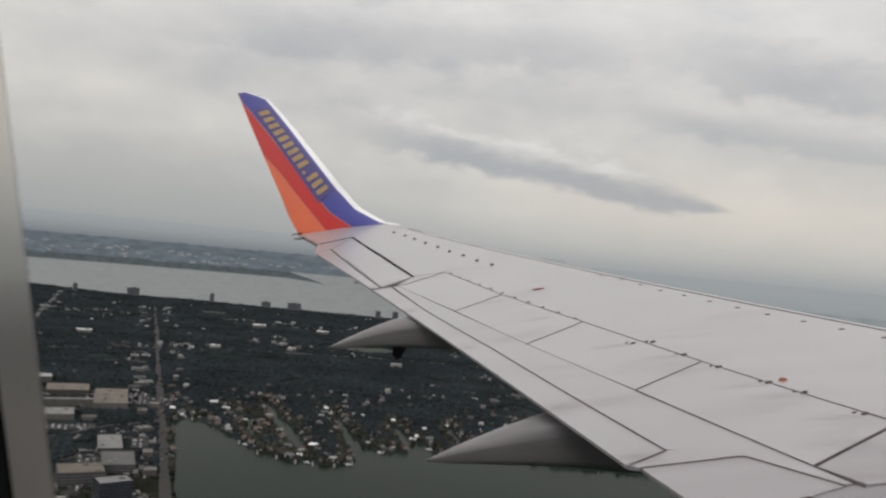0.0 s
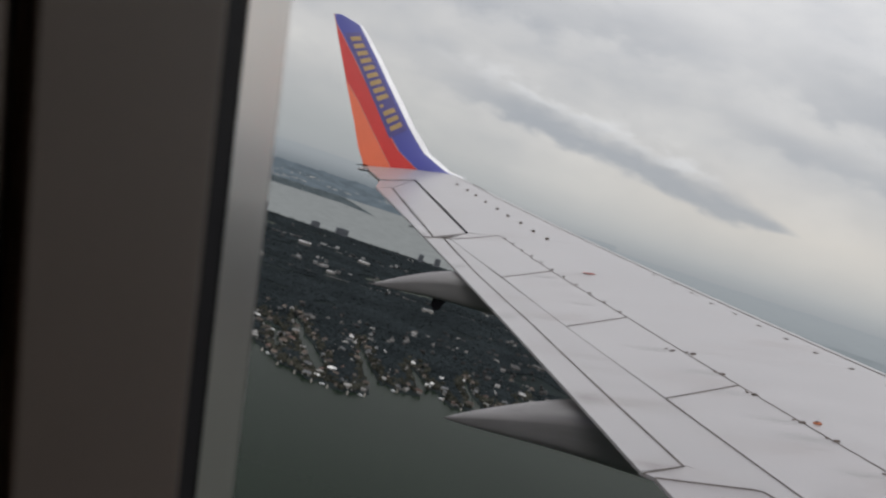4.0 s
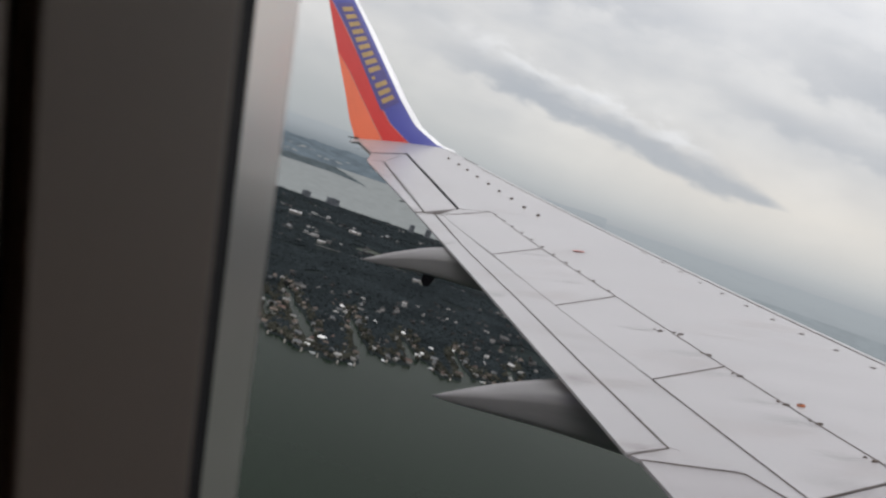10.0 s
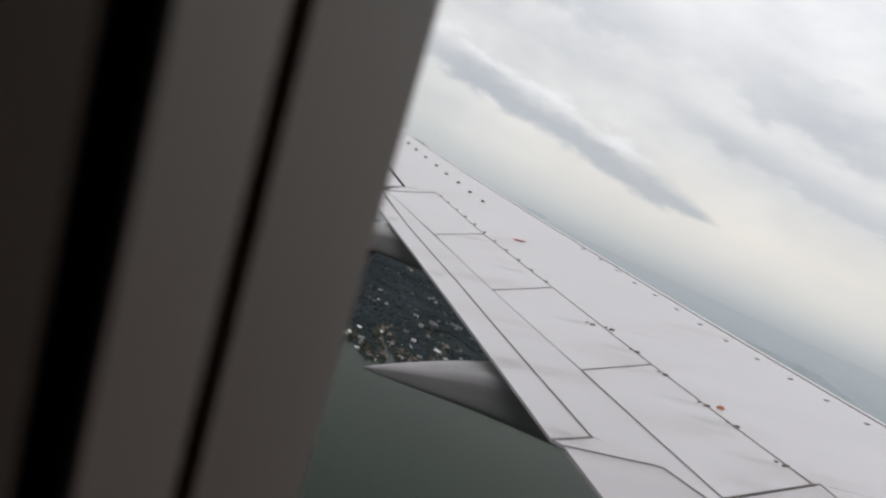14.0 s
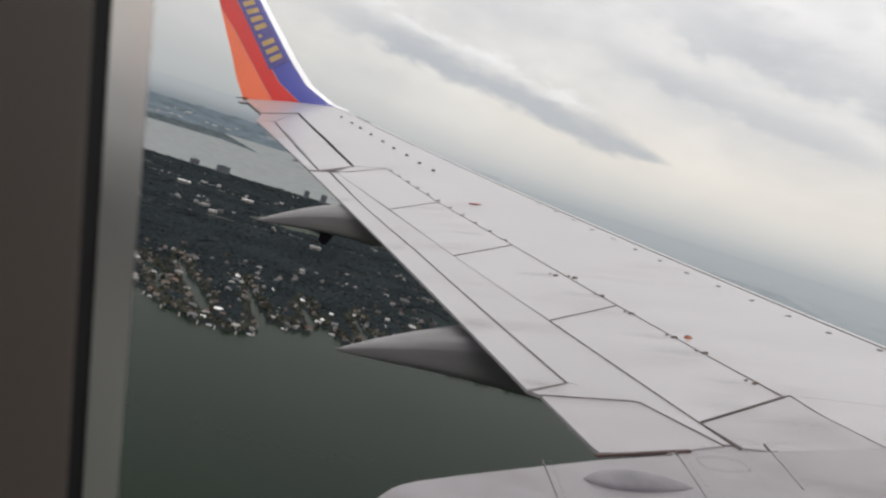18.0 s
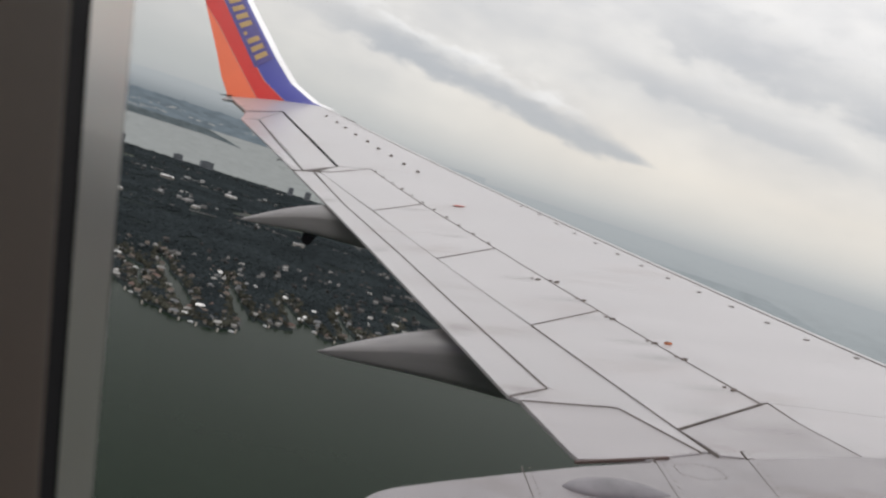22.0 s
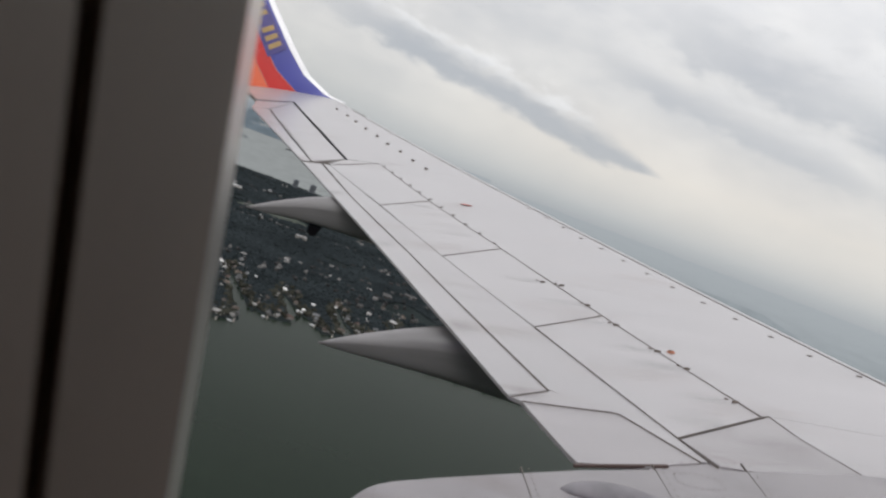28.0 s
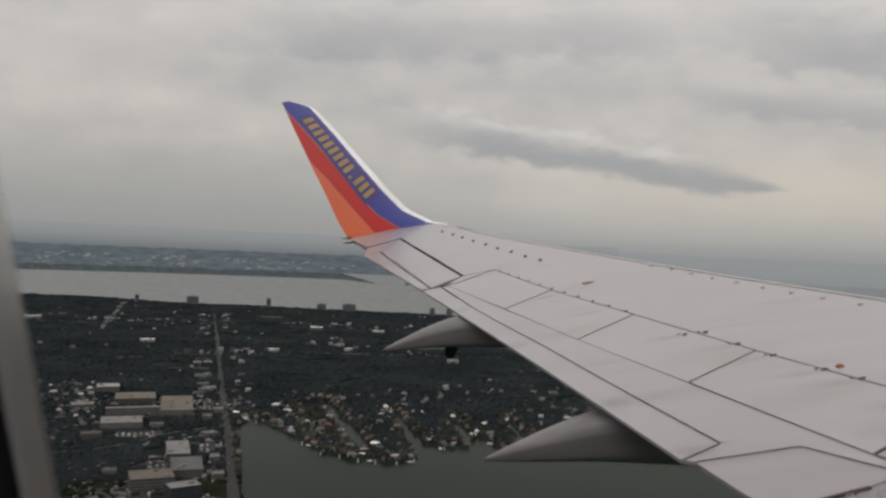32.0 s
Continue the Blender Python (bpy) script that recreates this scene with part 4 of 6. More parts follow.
pane_m = bpy.data.materials.new("window_pane")
pane_m.use_nodes = True
N_, L_ = nodes_of(pane_m.node_tree)
N_.clear()
o_, t_, g_, x_, f_ = (N_.new(k) for k in ("ShaderNodeOutputMaterial", "ShaderNodeBsdfTransparent", "ShaderNodeBsdfGlossy", "ShaderNodeMixShader", "ShaderNodeFresnel"))
t_.inputs[0].default_value = (0.97, 0.975, 0.97, 1)
g_.inputs["Roughness"].default_value = 0.0
f_.inputs[0].default_value = 1.08
L_.new(f_.outputs[0], x_.inputs[0])
L_.new(t_.outputs[0], x_.inputs[1])
L_.new(g_.outputs[0], x_.inputs[2])
L_.new(x_.outputs[0], o_.inputs[0])
pts = round_rect(0.172, 0.30)
v = [(x, w, z) for w in (0.222, 0.226) for x, z in pts]
f = [tuple(range(63, -1, -1)), tuple(range(64, 128))] + [(i, (i + 1) % 64, 64 + (i + 1) % 64, 64 + i) for i in range(64)]
pane = mesh_ob("pane", v, f, pane_m, window, "clear scratched acrylic pane")
pane.visible_shadow = False


def cabin():
    """Plain closing walls of the cabin; the port wall holds the window's opening."""
    hx, hz = 2.5, 0.72
    rings = []
    inner, outer = round_rect(0.180, 0.31), round_rect(hx, hz, r=0.02)
    prof = []
    for i in range(64):
        (a, b), (c, d) = inner[i], outer[i]
        prof.append([(a * 0.99, 0.100, b * 0.99), (a * 0.975, 0.078, b * 0.975), (a * 1.02, 0.0755, b * 1.02), (c, 0.07, d), (c, 0.15, d), (a, 0.20, b)])
    verts, faces = loft(prof, caps=False)
    n, last = 6, 63 * 6
    for j in range(n):
        k = (j + 1) % n
        faces.append((last + j, last + k, k, j))
    tagged(mesh_ob("wall_port", verts, faces, PANEL, matrix=WINDOW), "beige plastic cabin wall panel", "wall", kind="structure")

    def slab(name, prof, mat, label):
        v = [(x, *p) for x in (-2.39, 2.61) for p in prof]
        k = len(prof)
        f = [(i, (i + 1) % k, k + (i + 1) % k, k + i) for i in range(k)] + [tuple(range(k - 1, -1, -1)), tuple(range(k, 2 * k))]
        tagged(mesh_ob(name, v, f, mat, matrix=CABIN), label, name.split("_")[0], kind="structure")

    slab("wall_port_upper", [(0.02, 0.615), (-0.55, 1.05), (-0.50, 1.15), (0.13, 0.64)], PANEL, "beige stowage panel above the windows")
    slab("ceiling", [(-0.55, 1.05), (-2.6, 1.05), (-2.6, 1.15), (-0.50, 1.15)], PANEL, "plain pale cabin ceiling")
    slab("wall_starboard", [(-3.3, -1.1), (-3.2, -1.1), (-2.6, 1.05), (-2.7, 1.15)], PANEL, "beige far cabin wall")
    slab("floor", [(-3.38, -1.1), (0.0, -1.1), (0.0, -1.2), (-3.38, -1.2)], CARPET, "dark blue cabin carpet")
    slab("wall_port_lower", [(0.13, -0.60), (0.20, -0.62), (0.01, -1.1), (-0.07, -1.1)], PANEL, "beige side panel below the windows")
    for nm, x0 in (("wall_aft", -2.5), ("wall_fore", 2.61)):
        rim = [(-3.38, -0.95), (-2.9, -1.2), (-0.3, -1.2), (0.14, -0.75), (0.16, 0.55), (-0.5, 1.12), (-2.6, 1.12), (-3.38, 0.6)]
        v = [(x0 + dx, y, z) for dx in (0, 0.1) for y, z in rim]
        f = [tuple(range(7, -1, -1)), tuple(range(8, 16))] + [(i, (i + 1) % 8, 8 + (i + 1) % 8, 8 + i) for i in range(8)]
        tagged(mesh_ob(nm, v, f, PANEL, matrix=CABIN), "plain beige cabin bulkhead", "wall", kind="structure")


cabin()


def fuselage():
    """The unseen outer barrel round the cabin, open at the window, and the wing root's rear skin."""
    body = thing("fuselage", "blue and red rounded airliner fuselage section around the cabin", "fuselage", CABIN)

    def skin(name, a0, a1, xs, mat, skip=None):
        V, F = [], []
        n = int(round((a1 - a0) / 3.0))
        for r in (2.02, 2.05):
            for k in range(n + 1):
                t = math.radians(lerp(a0, a1, k / n))
                V += [(x, -1.70 + r * math.cos(t), r * math.sin(t) - 0.05) for x in xs]
        m, off = len(xs), (n + 1) * len(xs)
        for k in range(n):
            for j in range(m - 1):
                if skip and skip(0.5 * (xs[j] + xs[j + 1]), lerp(a0, a1, (k + 0.5) / n)):
                    continue
                q = k * m + j
                F += [(q, q + 1, q + m + 1, q + m), (off + q, off + q + m, off + q + m + 1, off + q + 1)]
        return mesh_ob(name, V, F, mat, body, smooth=True)

    xs = [-3.0, -1.5, -0.171, 0.389, 1.5, 3.1]
    # livery colours on unseen skins, set to darken and tint their bounce light
    skin("window_belt", -24, 24, xs, BLUE, lambda x, t: abs(x - 0.109) < 0.2 and abs(t - 1.5) < 10.6)
    skin("roof_skin", 24, 156, xs, BLUE)
    skin("far_skin", 156, 204, xs, BLUE)
    skin("belly_skin", 204, 336, xs, RED)
    for x in (-3.0, 3.1):
        ring = [(-1.70 + 2.02 * math.cos(math.radians(6 * k)), 2.02 * math.sin(math.radians(6 * k)) - 0.05) for k in range(60)]
        v = [(x + d, y, z) for d in (-0.02, 0.02) for y, z in ring]
        f = [tuple(range(59, -1, -1)), tuple(range(60, 120))] + [(i, (i + 1) % 60, 60 + (i + 1) % 60, 60 + i) for i in range(60)]
        mesh_ob("end_bulkhead", v, f, WHITE, body)
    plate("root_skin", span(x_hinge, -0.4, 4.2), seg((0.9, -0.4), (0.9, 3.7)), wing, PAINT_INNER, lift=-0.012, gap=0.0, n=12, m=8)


fuselage()

# ---------------------------------------------------------------- ground, water and distance
WATER = material("bay_water", (0.0115, 0.0195, 0.012), 0.25, spec=0.03, var=0.12, scale=0.004, fine=0.06, bump=0.0)
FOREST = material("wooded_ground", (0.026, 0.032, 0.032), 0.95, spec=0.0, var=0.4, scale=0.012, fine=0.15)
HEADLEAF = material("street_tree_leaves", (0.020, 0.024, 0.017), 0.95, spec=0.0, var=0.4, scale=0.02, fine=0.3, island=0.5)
# the canopy's base colour carries a blue tint for distance haze
LEAF = material("haze_tinted_canopy", (0.0265, 0.0325, 0.0350), 0.95, spec=0.0, var=0.34, scale=0.006, fine=0.12, island=0.14)
GARDEN = material("garden_trees", (0.040, 0.040, 0.032), 0.95, spec=0.0, var=0.45, scale=0.02, fine=0.3, island=0.4)
ASPHALT = material("pale_concrete_road", (0.085, 0.083, 0.08), 0.9, var=0.2, scale=0.05, fine=0.6)
LAWN = material("lawn_grass", (0.040, 0.050, 0.034), 0.95, var=0.3, scale=0.03, fine=0.5)
ROUGH_GRASS = material("dull_rough_grass", (0.024, 0.025, 0.018), 0.95, spec=0.0, var=0.45, scale=0.012, fine=0.2)
TARMAC = material("dark_worn_tarmac", (0.031, 0.0295, 0.028), 0.9, var=0.25, scale=0.05, fine=0.5)
WALLS = material("house_walls", (0.175, 0.166, 0.153), 0.8, var=0.15, scale=0.4, fine=4, per_object=0.4)
ROOFS = [material(n, c, 0.85, var=0.25, scale=0.3, fine=4, per_object=0.5) for n, c in (("pale_shingle_roof", (0.21, 0.205, 0.196)), ("brown_shingle_roof", (0.10, 0.078, 0.064)), ("terracotta_roof", (0.105, 0.066, 0.054)), ("grey_shingle_roof", (0.10, 0.102, 0.105)), ("white_membrane_roof", (0.58, 0.575, 0.56)))]
MIXROOF = material("mixed_roofs", (0.060, 0.058, 0.056), 0.85, var=0.2, scale=0.3, fine=4, island=4.5, sparse=5.0)
SHOPROOF = material("flat_commercial_roofs", (0.15, 0.15, 0.148), 0.85, var=0.2, scale=0.3, fine=4, island=1.2, sparse=2.0)
TIMBER = material("grey_dock_timber", (0.24, 0.22, 0.19), 0.9, var=0.3, scale=0.5, fine=6)
TOWER = material("tower_concrete", (0.12, 0.13, 0.145), 0.8, var=0.15, scale=0.05, fine=0.5)
PANES = material("dark_window_glass", (0.05, 0.055, 0.065), 0.2, var=0.2, scale=0.2)

rng = np.random.default_rng(7)


def polar(az, r, z=0.0):
    a = math.radians(az)
    return (r * math.sin(a), r * math.cos(a), z)


def reach(dep):
    return ALT / math.tan(math.radians(dep))


# the coast as directions and dips below eye level, and the inlets cut into it (with their half widths)
COAST = [(-80, 11.5), (-60, 12.6), (-46, 12.9), (-40.5, 13.4), (-38, 14.6), (-34.5, 14.9), (-32.6, 13.9), (-31, 13.0), (-28.4, 13.9), (-26.6, 13.3), (-24.9, 11.98), (-22.96, 12.61), (-21.49, 13.36), (-19.58, 14.22), (-16.75, 14.77), (-14.99, 14.78), (-12.8, 14.51), (-12.3, 13.46), (-11.11, 13.72), (-9.59, 13.37), (-9.2, 12.75), (-7.36, 13.5), (-6.14, 13.4), (-4.85, 12.8), (-2.27, 13.3), (1.0, 13.4), (4.0, 13.3), (8.0, 13.0), (14, 13.0), (30, 12.0), (60, 11.0), (80, 11.0)]
INLETS = [[(-19.6, 11.0, 0.10), (-18.4, 12.5, 0.34), (-17.1, 13.6, 0.30)], [(-14.8, 11.6, 0.08), (-13.8, 12.9, 0.30), (-12.6, 14.2, 0.50)], [(-10.9, 12.0, 0.08), (-9.9, 12.6, 0.28), (-9.2, 13.8, 0.36)], [(-6.9, 11.8, 0.08), (-5.5, 13.1, 0.34)],
          [(-22.1, 11.5, 0.06), (-20.7, 12.2, 0.22), (-20.3, 13.1, 0.12)], [(-37.6, 12.2, 0.08), (-36.2, 13.3, 0.26), (-35.4, 15.2, 0.30)], [(-32.6, 12.4, 0.1), (-31.4, 13.6, 0.4)], [(-29.6, 12.2, 0.06), (-28.6, 13.0, 0.2), (-27.4, 14.2, 0.25)], [(-2.9, 11.6, 0.08), (-1.4, 13.2, 0.3)], [(-40.6, 12.5, 0.1), (-40.0, 13.9, 0.3)]]


def land(az, dep):
    """Degrees by which a direction lies inland of the water's edge (below nought: water)."""
    f = along([p[0] for p in COAST], [p[1] for p in COAST], az) - dep
    for path in INLETS:
        if not path[0][0] - 2 < az < path[-1][0] + 2:
            continue
        for (ax, ay, aw), (bx, by, bw) in zip(path, path[1:]):
            dx, dy = bx - ax, by - ay
            t = max(0.0, min(1.0, ((az - ax) * dx + (dep - ay) * dy) / (dx * dx + dy * dy)))
            f = min(f, math.hypot(az - ax - t * dx, dep - ay - t * dy) - lerp(aw, bw, t))
    # the built-up headland that reaches towards the viewer
    edge = along([10, 12, 15, 24, 28], [-26.2, -25.6, -25.2, -23.9, -23.4], dep) - 0.35 * abs(noise.noise((dep * 0.7, 3.1, 0.2)))
    f = max(f, min(edge - az, 27.4 - dep))
    return f + 0.16 * noise.noise((az * 1.1, dep * 1.6, 1.3)) + 0.10 * noise.noise((az * 3.4, dep * 4.0, 7.7)) + 0.05 * noise.noise((az * 10.0, dep * 10, 2.2))


def dip(r):
    return math.degrees(math.atan2(ALT, r))


def far_edge(az):
    return along([-80, -42, -36, -30, -20, -8, 10, 60, 80], [4700, 4700, 4500, 4150, 3980, 3880, 3950, 4500, 4700], az) + 40 * noise.noise((az * 0.6, 0.4, 2)) + 18 * noise.noise((az * 2.6, 5.4, 2))


def ground():
    # one sheet of water out to the horizon's foot
    n = 96
    v = [(0, 0, 0)] + [polar(i / n * 360, 900) for i in range(n)] + [polar(i / n * 360, 4900) for i in range(n)]
    f = [(0, 1 + (i + 1) % n, 1 + i) for i in range(n)] + [(1 + i, 1 + (i + 1) % n, 1 + n + (i + 1) % n, 1 + n + i) for i in range(n)]
    tagged(mesh_ob("water", v, f, WATER), "grey-green calm bay water", "water", kind="structure")
    # the land, with a low bank at the shore
    dips = np.concatenate([np.arange(15.8, 10.4, -0.045), np.arange(10.4, 8.0, -0.3)])
    azs = np.concatenate([np.arange(-80, -42, 0.5), np.arange(-42, 4, 0.075), np.arange(4, 80.1, 0.5)])
    near_dips = np.arange(28.0, 15.81, -0.2)
    rings = [[polar(az, reach(d), max(-2.5, min(2.6, 22 * land(az, d)))) for d in np.append(near_dips, 15.8)] for az in np.arange(-80, -22.9, 0.15)]
    v, f = loft(rings, closed=False, caps=False)
    tagged(mesh_ob("headland_ground", v, f, ROUGH_GRASS), "dull green lawns and lots on the built-up headland", "ground", kind="structure")
    rings = []
    for az in azs:
        b = far_edge(az)
        row = [polar(az, reach(d), max(-2.5, min(2.6, 22 * land(az, d)))) for d in dips]
        row += [polar(az, lerp(reach(8.1), b, s), 2.6) for s in (0.15, 0.35, 0.55, 0.75, 0.9, 1.0)]
        rings.append(row + [polar(az, b + 1, -2.0)])
    v, f = loft(rings, closed=False)
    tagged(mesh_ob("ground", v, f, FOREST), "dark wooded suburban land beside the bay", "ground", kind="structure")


ground()


def on_land(az, r, margin=0.1):
    return land(az, dip(r)) > margin and r < far_edge(az) - 15


def shore(az):
    """Distance at which the land begins in a direction."""
    d = 16.0
    while d > 9.0 and land(az, d) < 0.02:
        d -= 0.04
    return reach(d)


def strip_road(name, pts, width, mat, label, category, lift=0.0):
    """A road or clearing as a low strip over the land."""
    P = [Vector(polar(*p)) for p in pts]
    verts, faces = [], []
    for i, p in enumerate(P):
        d = (P[min(i + 1, len(P) - 1)] - P[max(i - 1, 0)]).normalized()
        q = Vector((-d.y, d.x, 0)) * width / 2
        verts += [(p.x + q.x, p.y + q.y, 3.1 + lift), (p.x - q.x, p.y - q.y, 3.1 + lift), (p.x - q.x, p.y - q.y, 2.2), (p.x + q.x, p.y + q.y, 2.2)]
    for i in range(len(P) - 1):
        a, b = i * 4, i * 4 + 4
        for j in range(4):
            k = (j + 1) % 4
            faces.append((a + j, a + k, b + k, b + j))
    faces += [(3, 2, 1, 0), tuple(len(verts) - 4 + j for j in range(4))]
    return tagged(mesh_ob(name, verts, faces, mat), label, category, kind="structure")


ROADS = [
    ("road_1", [(-34.5, 2950), (-33.9, 3400), (-33.2, 4050)], 20),
    ("road_2", [(-36, 2250), (-29, 2330), (-21, 2400), (-12, 2440), (-3, 2500)], 13),
    ("road_3", [(-27.45, 3598), (-27.15, 2581), (-26.9, 2066), (-26.4, 1503), (-25.95, 1197), (-25.4, 939), (-24.75, 754), (-24.5, 690)], 14),
    ("road_5", [(-40, 3250), (-28, 3200), (-16, 3150), (-6, 3200)], 22),
    ("road_6", [(-25.6, 985), (-26.0, 955), (-26.6, 905), (-27.6, 862), (-28.6, 826), (-29.5, 780), (-30.1, 745), (-30.8, 690)], 9),
    ("road_7", [(-36, 1050), (-33.3, 940), (-31.6, 862), (-29.9, 788), (-28.1, 745), (-26.6, 700)], 8),
    ("road_8", [(-36, 985), (-33.1, 883), (-31.6, 822), (-30.2, 766), (-28.7, 700)], 8),
    ("road_9", [(-34.6, 1110), (-33.6, 1064), (-32.6, 1015), (-32.0, 975), (-31.4, 930), (-31.15, 880)], 5),
    ("road_10", [(-38, 1290), (-34, 1308), (-31.5, 1350), (-29.7, 1395), (-26.4, 1440)], 11),
    ("road_11", [(-34.3, 1240), (-32.2, 1252), (-31.1, 1243), (-31.4, 1205), (-32.6, 1190), (-34.0, 1166)], 5),
]
for i, (nm, pts, w) in enumerate(ROADS):
    strip_road(nm, pts, w, ASPHALT if i in (0, 1, 3) else TARMAC, "pale suburban road between trees" if i in (0, 1, 3) else "grey tarmac road between lots and trees", "road", 0.06 * i)
strip_road("clearing_1", [(-15.5, 2650), (-13.2, 2600), (-11.4, 2660)], 120, LAWN, "open green playing field among the trees", "lawn")
strip_road("clearing_2", [(-24.5, 3500), (-22.8, 3520)], 90, LAWN, "open green field among the trees", "lawn")


def near_road(x, y):
    for _, pts, w in ROADS:
        P = [polar(*p) for p in pts]
        for (ax, ay, _z), (bx, by, _y) in zip(P, P[1:]):
            dx, dy = bx - ax, by - ay
            t = max(0.0, min(1.0, ((x - ax) * dx + (y - ay) * dy) / (dx * dx + dy * dy)))
            if math.hypot(x - ax - t * dx, y - ay - t * dy) < w * 0.62:
                return True
    return False


# ---------------------------------------------------------------- houses
def house_mesh(w, d, h, rise, hip):
    """Walls and a pitched roof with eaves, as two meshes."""
    a, b = w / 2, d / 2
    wall = bpy.data.meshes.new("wall")
    wall.from_pydata([(-a, -b, 0), (a, -b, 0), (a, b, 0), (-a, b, 0), (-a, -b, h), (a, -b, h), (a, b, h), (-a, b, h), (-a, 0, h + rise * 0.9 * (1 - hip)), (a, 0, h + rise * 0.9 * (1 - hip))], [],
                     [(0, 1, 5, 4), (1, 2, 6, 9, 5), (2, 3, 7, 6), (3, 0, 4, 8, 7), (3, 2, 1, 0)])
    wall.materials.append(WALLS)
    e = 0.7
    roof = bpy.data.meshes.new("roof")
    ra = a + e - hip * b * 0.9
    roof.from_pydata([(-a - e, -b - e, h - 0.3), (a + e, -b - e, h - 0.3), (a + e, b + e, h - 0.3), (-a - e, b + e, h - 0.3), (-ra, 0, h + rise), (ra, 0, h + rise),
                      (-a - e, -b - e, h - 0.55), (a + e, -b - e, h - 0.55), (a + e, b + e, h - 0.55), (-a - e, b + e, h - 0.55)], [],
                     [(0, 1, 5, 4), (2, 3, 4, 5), (1, 2, 5), (3, 0, 4), (6, 7, 1, 0), (7, 8, 2, 1), (8, 9, 3, 2), (9, 6, 0, 3), (9, 8, 7, 6)])
    return wall, roof


HOUSES = []
for w, d, h, rise, hip in ((9, 6.5, 3.6, 2.2, 0), (10.5, 7, 4.2, 2.4, 1), (7, 5.5, 3.2, 1.9, 0), (14, 7, 4.4, 2.6, 1)):
    HOUSES.append(house_mesh(w, d, h, rise, hip))
LOOKS = [("house with a pale grey shingle roof by the shore", 0), ("house with a brown shingle roof by the shore", 1), ("house with a terracotta tiled roof by the shore", 2), ("house with a grey shingle roof by the shore", 3), ("house with a white roof by the shore", 4)]
taken = []


def free_spot(x, y, gap):
    for a, b in taken:
        if abs(a - x) < gap and abs(b - y) < gap:
            return False
    taken.append((x, y))
    return True


count = 0
tries = 0
while count < 250 and tries < 40000:
    tries += 1
    az, d = rng.uniform(-41, 4), rng.uniform(9.6, 15.0)
    f = land(az, d)
    if az < -25.5:
        # loosely scattered homes behind the shops of the headland
        f = 0.2 if d < 13.2 and not -34.6 < az < -26 and rng.random() < 0.3 else -1.0
    if f < 0.10 or rng.random() > math.exp(-(f - 0.10) / (0.10 + 0.45 * rng.random() ** 3)) or noise.noise((az * 0.8, d * 1.4, 5.0)) < -0.18:
        continue
    r = reach(d)
    x, y, _z = polar(az, r)
    if near_road(x, y) or not free_spot(x, y, 11 + 12 * rng.random()):
        continue
    k = int(rng.choice(5, p=[0.20, 0.34, 0.10, 0.25, 0.11]))
    wall, roof = HOUSES[int(rng.integers(4))]
    hs = thing("house", LOOKS[k][0], "house", pose(x, y, 2.6, 0, 0, float(rng.choice([0, 90]) + az * -1 + rng.normal(0, 14))), "houses along the shore")
    wo = new("wall", wall)
    wo.parent = hs
    key = "roof_%d_%d" % (HOUSES.index((wall, roof)), k)
    rm = bpy.data.meshes.get(key)
    if rm is None:
        rm = roof.copy()
        rm.name = key
        rm.materials.clear()
        rm.materials.append(ROOFS[k])
    ro = new("roof", rm)
    ro.parent = hs
    count += 1


def far_houses():
    """The houses further inland, too many to count."""
    V, F = [], []
    made = 0
    while made < 540:
        az = rng.uniform(-44, 8)
        u = rng.random()
        r = lerp(1560.0, far_edge(az) - 60, u ** 1.15)
        x, y, _z = polar(az, r)
        dens = noise.noise((x * 0.0035, y * 0.0035, 0.5)) + 0.5 * noise.noise((x * 0.012, y * 0.012, 3.5))
        if dens < 0.10 or near_road(x, y):
            continue
        w, d, h = rng.uniform(7, 12), rng.uniform(6, 9), rng.uniform(4, 7)
        if rng.random() < 0.015:
            w, d, h = rng.uniform(24, 46), rng.uniform(16, 28), rng.uniform(6, 9)
        t = math.radians(-az + rng.choice([0, 90]) + rng.normal(0, 10))
        c, s = math.cos(t), math.sin(t)
        flat = w > 20
        k = len(V)
        for px, py, pz in ((-1, -1, 0), (1, -1, 0), (1, 1, 0), (-1, 1, 0), (-1, -1, h), (1, -1, h), (1, 1, h), (-1, 1, h), (-1, 0, h + (0.3 if flat else 3)), (1, 0, h + (0.3 if flat else 3))):
            a, b = px * w / 2, py * d / 2
            V.append((x + a * c - b * s, y + a * s + b * c, 2.4 + pz))
        F += [tuple(k + i for i in q) for q in ((0, 1, 5, 4), (1, 2, 6, 9, 5), (2, 3, 7, 6), (3, 0, 4, 8, 7), (4, 5, 9, 8), (6, 7, 8, 9))]
        made += 1
    tagged(mesh_ob("distant_houses", V, F, MIXROOF), "many small houses scattered among dark trees", "houses", kind="stuff")


far_houses()


